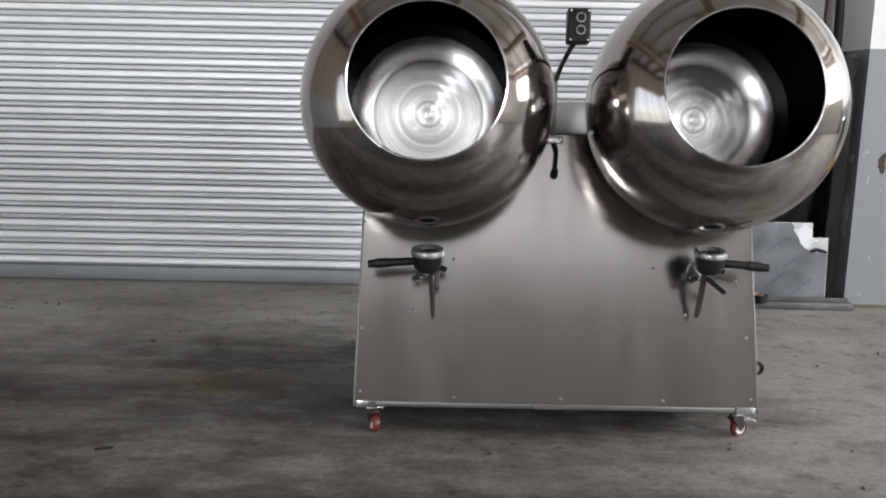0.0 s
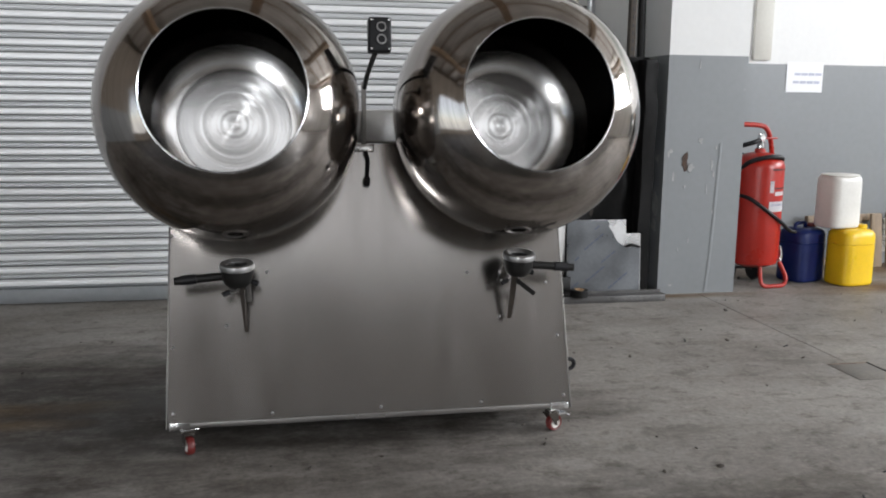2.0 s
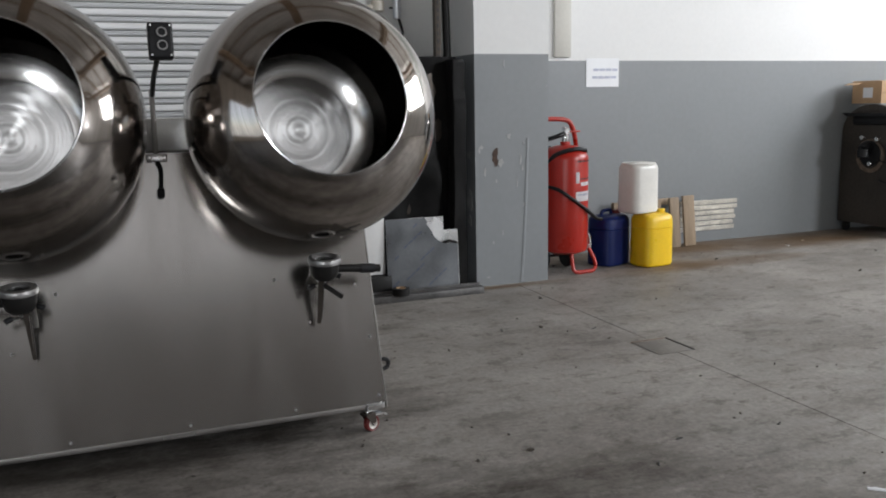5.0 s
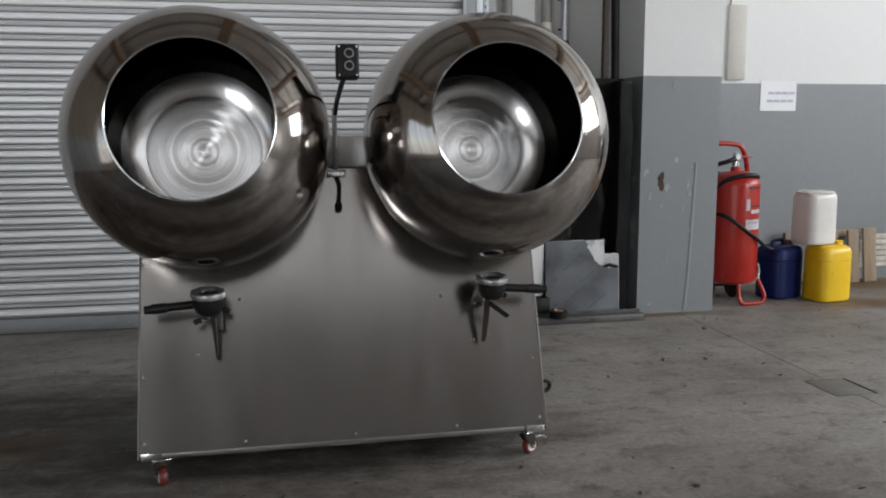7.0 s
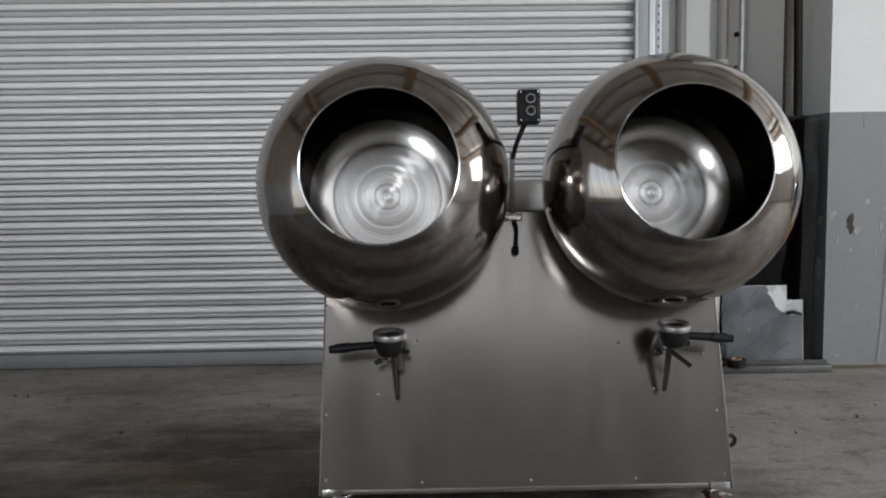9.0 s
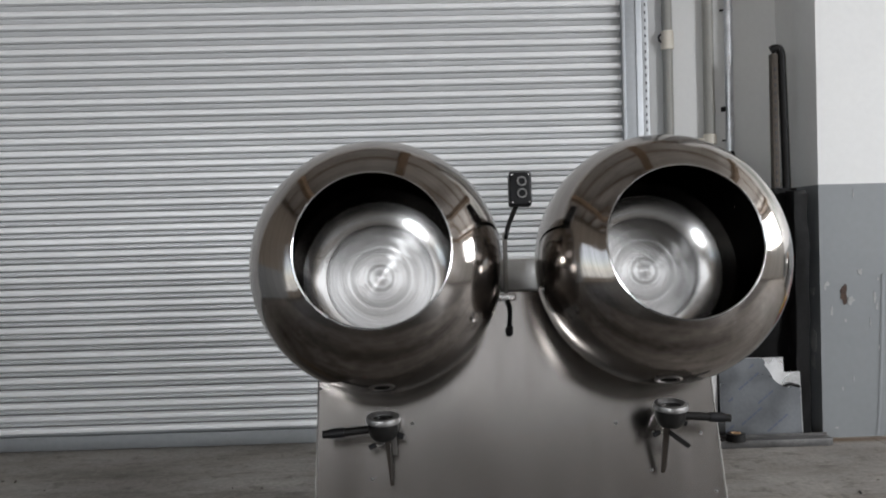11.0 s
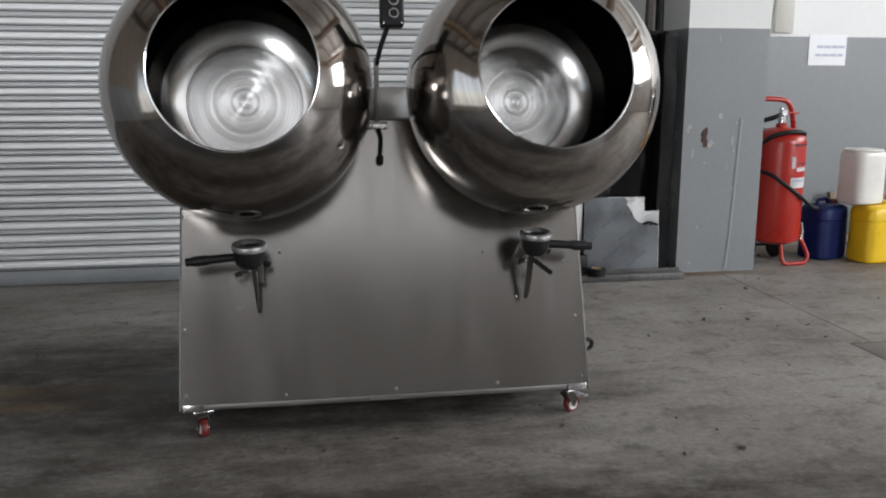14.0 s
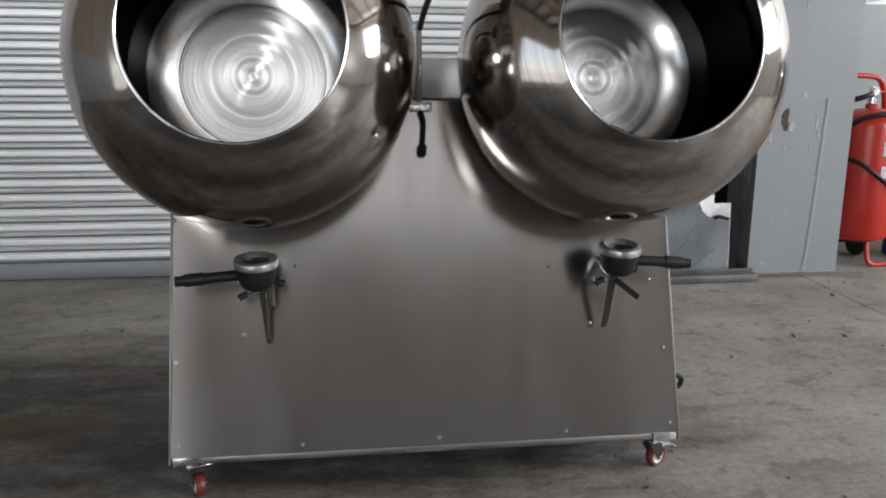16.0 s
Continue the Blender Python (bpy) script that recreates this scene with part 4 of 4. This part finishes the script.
for s in (-1, 1):
    lean = math.degrees(math.atan(TAPER / PH)) * s
    side = slab([(0.0035, 0), (0.72, 0), (0.72, Z1 - Z0), ((Z1 - Z0) * K + 0.0035, Z1 - Z0)], 0.003, m=pose(s * (HW - 0.004) + 0.0015, 0, Z0, 0, -lean, 0) @ pose(0, 0, 0, 0, 0, 90))
    part("side_panel", side, PANEL, machine, "stainless side panel")
    part("edge_trim", box(s * 0.001 + (0 if s > 0 else -0.006), s * 0.001 + (0.006 if s > 0 else 0), -0.001, 0.012, -0.02, PH, 0.001), EDGE_FOLD, machine, "folded edge", at=front @ pose(s * HW, 0, 0, 0, -lean, 0))
part("back_panel", box(-HW + TAPER + 0.006, HW - TAPER - 0.006, 0.715, 0.719, Z0, Z1), PANEL, machine)
part("top_panel", box(-HW + TAPER + 0.006, HW - TAPER - 0.006, (Z1 - Z0) * K + 0.012, 0.719, Z1 - 0.004, Z1 - 0.001), PANEL, machine)
part("hood", box(-0.30, 0.30, (Z1 - Z0) * K + 0.045, 0.66, Z1, 1.212, 0.008, segments=3), HOOD_STEEL, machine, "bright stainless hood over the drives")
part("base_beam", box(-HW, HW, 0.0, 0.03, Z0 - 0.022, Z0 - 0.001, 0.003), EDGE_FOLD, machine, "bottom frame tube")
part("base_beam", box(-HW, HW, 0.69, 0.72, Z0 - 0.022, Z0 - 0.001, 0.003), TRIM_STEEL, machine)
for s in (-1, 1):
    part("base_beam", box(s * (HW - 0.0155) - 0.015, s * (HW - 0.0155) + 0.015, 0.031, 0.689, Z0 - 0.022, Z0 - 0.001, 0.003), TRIM_STEEL, machine)
    part("corner_plate", box(s * (HW - 0.040) - 0.035, s * (HW - 0.040) + 0.035, -0.006, -0.002, Z0 - 0.024, Z0 + 0.002, 0.001), CHROME, machine, "bright corner plate")
part("underside", box(-HW + 0.035, HW - 0.035, 0.035, 0.685, Z0 - 0.014, Z0 - 0.008), DARK_STEEL, machine)
part("tag", box(-0.08, 0.03, -0.002, -0.0005, Z0 - 0.018, Z0 - 0.005), CHROME, machine)
# screws along the panel's edges
screw = None
for x, z in ((-0.717, 0.265), (-0.717, 0.035), (-0.375, 0.02), (0.015, 0.02), (0.39, 0.02), (0.712, 0.03), (0.70, 0.255), (0.664, 0.46), (0.632, 0.65), (-0.385, 0.525), (0.357, 0.505), (0.475, 0.335), (-0.717, 0.66), (-0.53, 0.335)):
    at = front @ pose(x, -0.0005, z, 90)
    if screw is None:
        screw = part("screw", lathe([(0, 0), (0.006, 0), (0.006, 0.001), (0.0035, 0.004), (0, 0.0045)], 12), RING, machine, at=at)
    else:
        again(screw, machine, at)


# castors
def castor(x, y, turn, brake):
    c = part("castor", lathe([(0, 0.074), (0.016, 0.074), (0.024, 0.082), (0.024, 0.088), (0.012, 0.092), (0.012, 0.0985), (0, 0.0985)], 24), DARK_STEEL, machine, "castor with a red wheel", at=pose(x, y, 0, 0, 0, turn))
    part("mounting_plate", box(-0.034, 0.034, -0.034, 0.034, 0.0935, 0.0985, 0.001), CHROME, c, "zinc mounting plate")
    for px, py in ((-0.026, -0.026), (0.026, -0.026), (-0.026, 0.026), (0.026, 0.026)):
        part("plate_bolt", cylinder(0.005, 0.087, 0.093, 0.001, 6), CHROME, c, at=pose(px, py, 0))
    wheel = pose(0, 0.016, 0.033, 0, 90, 0)
    part("tyre", lathe([(0.021, -0.011), (0.029, -0.0135), (0.033, -0.008), (0.033, 0.008), (0.029, 0.0135), (0.021, 0.011)], 32, closed=True), RED_WHEEL, c, "red rubber tyre", at=wheel)
    part("rim", lathe([(0.004, -0.0125), (0.008, -0.0135), (0.012, -0.009), (0.018, -0.009), (0.021, -0.0125), (0.021, 0.0125), (0.018, 0.009), (0.012, 0.009), (0.008, 0.0135), (0.004, 0.0125)], 24, closed=True), MILK, c, "pale wheel hub", at=wheel)
    for s in (-1, 1):
        part("fork", slab([(-0.026, 0.078), (0.022, 0.078), (0.027, 0.040), (0.020, 0.024), (0.010, 0.026), (-0.006, 0.05)], 0.0025, m=pose(s * 0.0175 + 0.00125, 0, 0, 0, 0, 90)), DARK_STEEL, c, "dark steel fork")
    part("crown", box(-0.019, 0.019, -0.026, 0.022, 0.073, 0.078, 0.001), DARK_STEEL, c)
    part("bolt", cylinder(0.005, -0.022, 0.022, 0.001, 10), CHROME, c, at=wheel)
    if brake:
        part("brake_pedal", slab([(0.0, 0), (0.045, -0.004), (0.068, -0.014), (0.066, -0.009), (0.045, 0.004), (0.0, 0.008)], 0.030, m=pose(0.015, 0.022, 0.062, 0, 0, 90)), CHROME, c, "bent brake lever")
    return c


castor(-0.672, 0.03, 200, False)
castor(0.672, 0.03, -65, True)
castor(-0.672, 0.66, 150, False)
castor(0.672, 0.66, 30, False)
part("cable_loop", tube([(HW - 0.01, 0.10, 0.255), (HW + 0.03, 0.10, 0.262), (HW + 0.05, 0.11, 0.245), (HW + 0.04, 0.11, 0.222), (HW - 0.01, 0.10, 0.218)], 0.008, 10), BLACK, machine, "black cable loop")


# pans: profile in (radius, distance along the axis towards the mouth)
PR, PB, PN, MOUTH_R, MOUTH_S = 0.4385, 0.371, 2.3, 0.2565, 0.3217


def pan_radius(s):
    return PR * (1 - abs(s / PB) ** PN) ** (1 / PN)


def pan_profile(off):
    """Back edge to mouth; off: how far inside the outer skin."""
    pts = []
    back_r, back_s, turn_s = 0.262, -0.222, -0.165
    r1 = pan_radius(turn_s)
    for k in range(13):
        a = math.radians(30 + 5 * k)
        pts.append((back_r + (r1 - back_r) * (math.sin(a) - 0.5) / 0.5 - (off if k > 3 else 0), turn_s + (back_s - turn_s) * math.cos(a) / math.cos(math.radians(30)) + (off if k < 9 else 0)))
    n = 40
    for k in range(1, n + 1):
        s = turn_s + (MOUTH_S - turn_s) * (1 - (1 - k / n) ** 1.5)
        r = max(pan_radius(s), MOUTH_R)
        pts.append((r - off * (1 if k < n else 0.4), s - (off if k > n - 8 else 0)))
    return pts


DISC_R = 0.205


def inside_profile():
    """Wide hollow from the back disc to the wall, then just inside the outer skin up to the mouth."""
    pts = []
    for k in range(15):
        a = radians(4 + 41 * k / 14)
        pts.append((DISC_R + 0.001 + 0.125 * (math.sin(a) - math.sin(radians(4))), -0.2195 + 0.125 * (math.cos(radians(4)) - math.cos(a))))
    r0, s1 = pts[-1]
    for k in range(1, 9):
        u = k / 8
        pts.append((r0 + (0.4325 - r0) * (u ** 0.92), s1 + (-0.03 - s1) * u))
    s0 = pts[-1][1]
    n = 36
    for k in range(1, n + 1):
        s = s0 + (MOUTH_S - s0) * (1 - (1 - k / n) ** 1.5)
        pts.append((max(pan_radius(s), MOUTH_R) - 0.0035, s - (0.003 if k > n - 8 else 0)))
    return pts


def coating_pan(x):
    at = Matrix.Translation((x, 3.103 - MY, 1.203)) @ pose(0, 0, 0, 90 - TILT_PAN, 0, 0)
    outer, inner = pan_profile(0.0), inside_profile()
    pan = part("pan", lathe([(0, -0.222)] + outer, 128), PAN_STEEL, machine, "polished round stainless pan", at=at)
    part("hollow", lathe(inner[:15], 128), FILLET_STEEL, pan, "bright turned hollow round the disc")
    # steps from bright to near black paint the pan's inner shade
    part("hollow_edge", lathe(inner[14:17], 128), FADE_STEEL, pan, "half-dark ring that fades the hollow into the wall")
    part("inside_wall", lathe(inner[16:], 128), PAN_INSIDE, pan, "polished inner wall with its shade in a near-black base")
    disc = [(0, -0.2172), (0.003, -0.2176), (0.007, -0.2181)]
    for k in range(1, 24):
        disc.append((0.01 + (DISC_R - 0.014) * k / 23, -0.2182 + 0.00003 * math.sin(k * 2.1) * min(1, k / 12)))
    disc += [(DISC_R - 0.002, -0.2182), (DISC_R - 0.0002, -0.2190)]
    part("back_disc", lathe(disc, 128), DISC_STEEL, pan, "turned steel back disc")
    part("lip", lathe([(MOUTH_R - 0.001, MOUTH_S + 0.001), (MOUTH_R - 0.005, MOUTH_S + 0.0025), (MOUTH_R - 0.0075, MOUTH_S), (MOUTH_R - 0.006, MOUTH_S - 0.003), (MOUTH_R - 0.002, MOUTH_S - 0.002)], 128, closed=True), CHROME, pan, "bright rolled lip")
    part("hub", cylinder(0.07, -0.30, -0.2225, 0.006), TRIM_STEEL, pan)
    return pan


coating_pan(-0.490)
coating_pan(0.507)


# gas burners under the pans
def burner(x, z, s):
    """s: the side on which the mixing tube sticks out."""
    b = part("burner", lathe([(0, -0.04), (0.035, -0.04), (0.046, -0.028), (0.052, -0.005), (0.053, 0.022), (0, 0.022)], 40), IRON, machine, "black cast gas burner", at=pose(x + 0.004, -0.032, z, 8, 0, 0))
    part("rim", lathe([(0.036, 0.022), (0.058, 0.022), (0.0595, 0.028), (0.056, 0.040), (0.046, 0.044), (0.036, 0.036)], 40, closed=True), RING, b, "silvery burner ring")
    part("flame_plate", lathe([(0, 0.031), (0.012, 0.034), (0.02, 0.030), (0.036, 0.030), (0.036, 0.024), (0, 0.024)], 32), IRON, b)
    tb = part("mixing_tube", tube([(s * 0.045, 0, -0.006), (s * 0.10, 0, -0.010), (s * 0.165, 0, -0.016)], 0.0145, 16), IRON, b, "black mixing tube")
    part("air_sleeve", tube([(s * 0.135, 0, -0.013), (s * 0.17, 0, -0.016), (s * 0.185, 0, -0.0175)], 0.0175, 16), BLACK, tb)
    part("nozzle", tube([(s * 0.183, 0, -0.0172), (s * 0.196, 0, -0.0185), (s * 0.208, 0, -0.0195)], 0.014, 16), IRON, tb)
    part("support_bar", slab([(-0.009, 0), (0.006, 0), (0.012, 0.185), (-0.010, 0.185)] if s > 0 else [(0.002, 0), (0.013, 0), (0.012, 0.19), (-0.011, 0.19)], 0.007, m=pose(-0.012 if s > 0 else 0.014, 0.03, -0.225, 10)), DARK_STEEL, b, "worn steel support bar")
    part("bar_edge", box(-0.002, 0.002, -0.002, 0.003, 0, 0.15, 0.001), CHROME, b, at=pose(-0.001 if s > 0 else 0.022, 0.026, -0.205, 10))
    if s > 0:
        part("clamp_bar", slab([(-0.008, 0), (0.008, 0), (0.008, 0.085), (-0.008, 0.085)], 0.012, m=pose(0.062, -0.02, -0.112, 0, -52, 0)), IRON, b, "slanting clamp bar")
    else:
        part("clamp_bar", slab([(-0.008, 0), (0.008, 0), (0.008, 0.085), (-0.008, 0.085)], 0.010, m=pose(0.036, 0.035, -0.115, 0, -3, 0)), TRIM_STEEL, b, "short steel clamp bar")
    part("wing_screw", tube([(-0.03, 0.03, -0.075), (-0.042, 0.025, -0.077), (-0.052, 0.02, -0.082)], 0.0095, 10), BLACK, b)
    part("wing_screw", tube([(s * -0.0 + 0.045, 0.04, -0.042), (0.058, 0.038, -0.046), (0.068, 0.036, -0.05)], 0.010, 10), BLACK, b)
    part("pin", tube([(-0.05, 0.045, -0.08), (0.0, 0.05, -0.078), (0.05, 0.055, -0.05)], 0.004, 8), CHROME, b)
    part("bracket", box(-0.014, 0.014, 0.04, 0.20, -0.070, -0.058, 0.002), CHROME, b)
    return b


burner(-0.484, 0.657, -1)
burner(0.507, 0.671, 1)

# switch box on its arm between the pans
br = part("arm_bracket", box(-0.036, 0.036, -0.012, 0.0, -0.014, 0.012, 0.002), CHROME, machine, "bracket plate", at=front @ pose(-0.018, -0.001, PH - 0.018))
for s in (-1, 1):
    part("screw", lathe([(0, 0), (0.006, 0), (0.0045, 0.004), (0, 0.0045)], 12), CHROME, br, at=pose(s * 0.026, -0.012, 0, 90))
part("arm_post", box(-0.028, -0.010, 0.262, 0.272, 1.06, 1.315, 0.002), TRIM_STEEL, machine, "upright flat bar")
part("arm", tube([(-0.016, 0.262, 1.295), (-0.018, 0.14, 1.335), (-0.016, -0.02, 1.378), (-0.014, -0.11, 1.40)], 0.0085, 12), IRON, machine, "dark bent arm")
part("cable_tail", tube([(-0.017, 0.245, 1.06), (-0.008, 0.24, 1.03), (-0.010, 0.23, 0.99), (-0.014, 0.215, 0.955)], 0.008, 10), BLACK, machine, "black cable end")
part("cable_plug", cylinder(0.013, -0.016, 0.016, 0.003, 16), BLACK, machine, at=pose(-0.014, 0.213, 0.950, 20))
sw = part("switch_box", box(-0.037, 0.037, -0.0, 0.06, -0.056, 0.056, 0.008, segments=3), BLACK, machine, "black switch box with two buttons", at=pose(-0.001, -0.138, 1.458, -6))
for z in (0.024, -0.016):
    part("button_ring", lathe([(0.0118, 0), (0.0165, 0), (0.0155, 0.007), (0.0118, 0.007)], 24, closed=True), RING, sw, "dull steel button ring", at=pose(0.004, -0.0005, z, 90))
    part("button", cylinder(0.0105, 0, 0.004, 0.001, 20), BLACK, sw, at=pose(0.004, -0.0005, z, 90))
for sx, sz in ((-0.028, 0.046), (0.029, 0.046), (-0.028, -0.046), (0.029, -0.046)):
    part("screw", cylinder(0.004, 0, 0.002, 0.0005, 10), CHROME, sw, at=pose(sx, -0.0005, sz, 90))
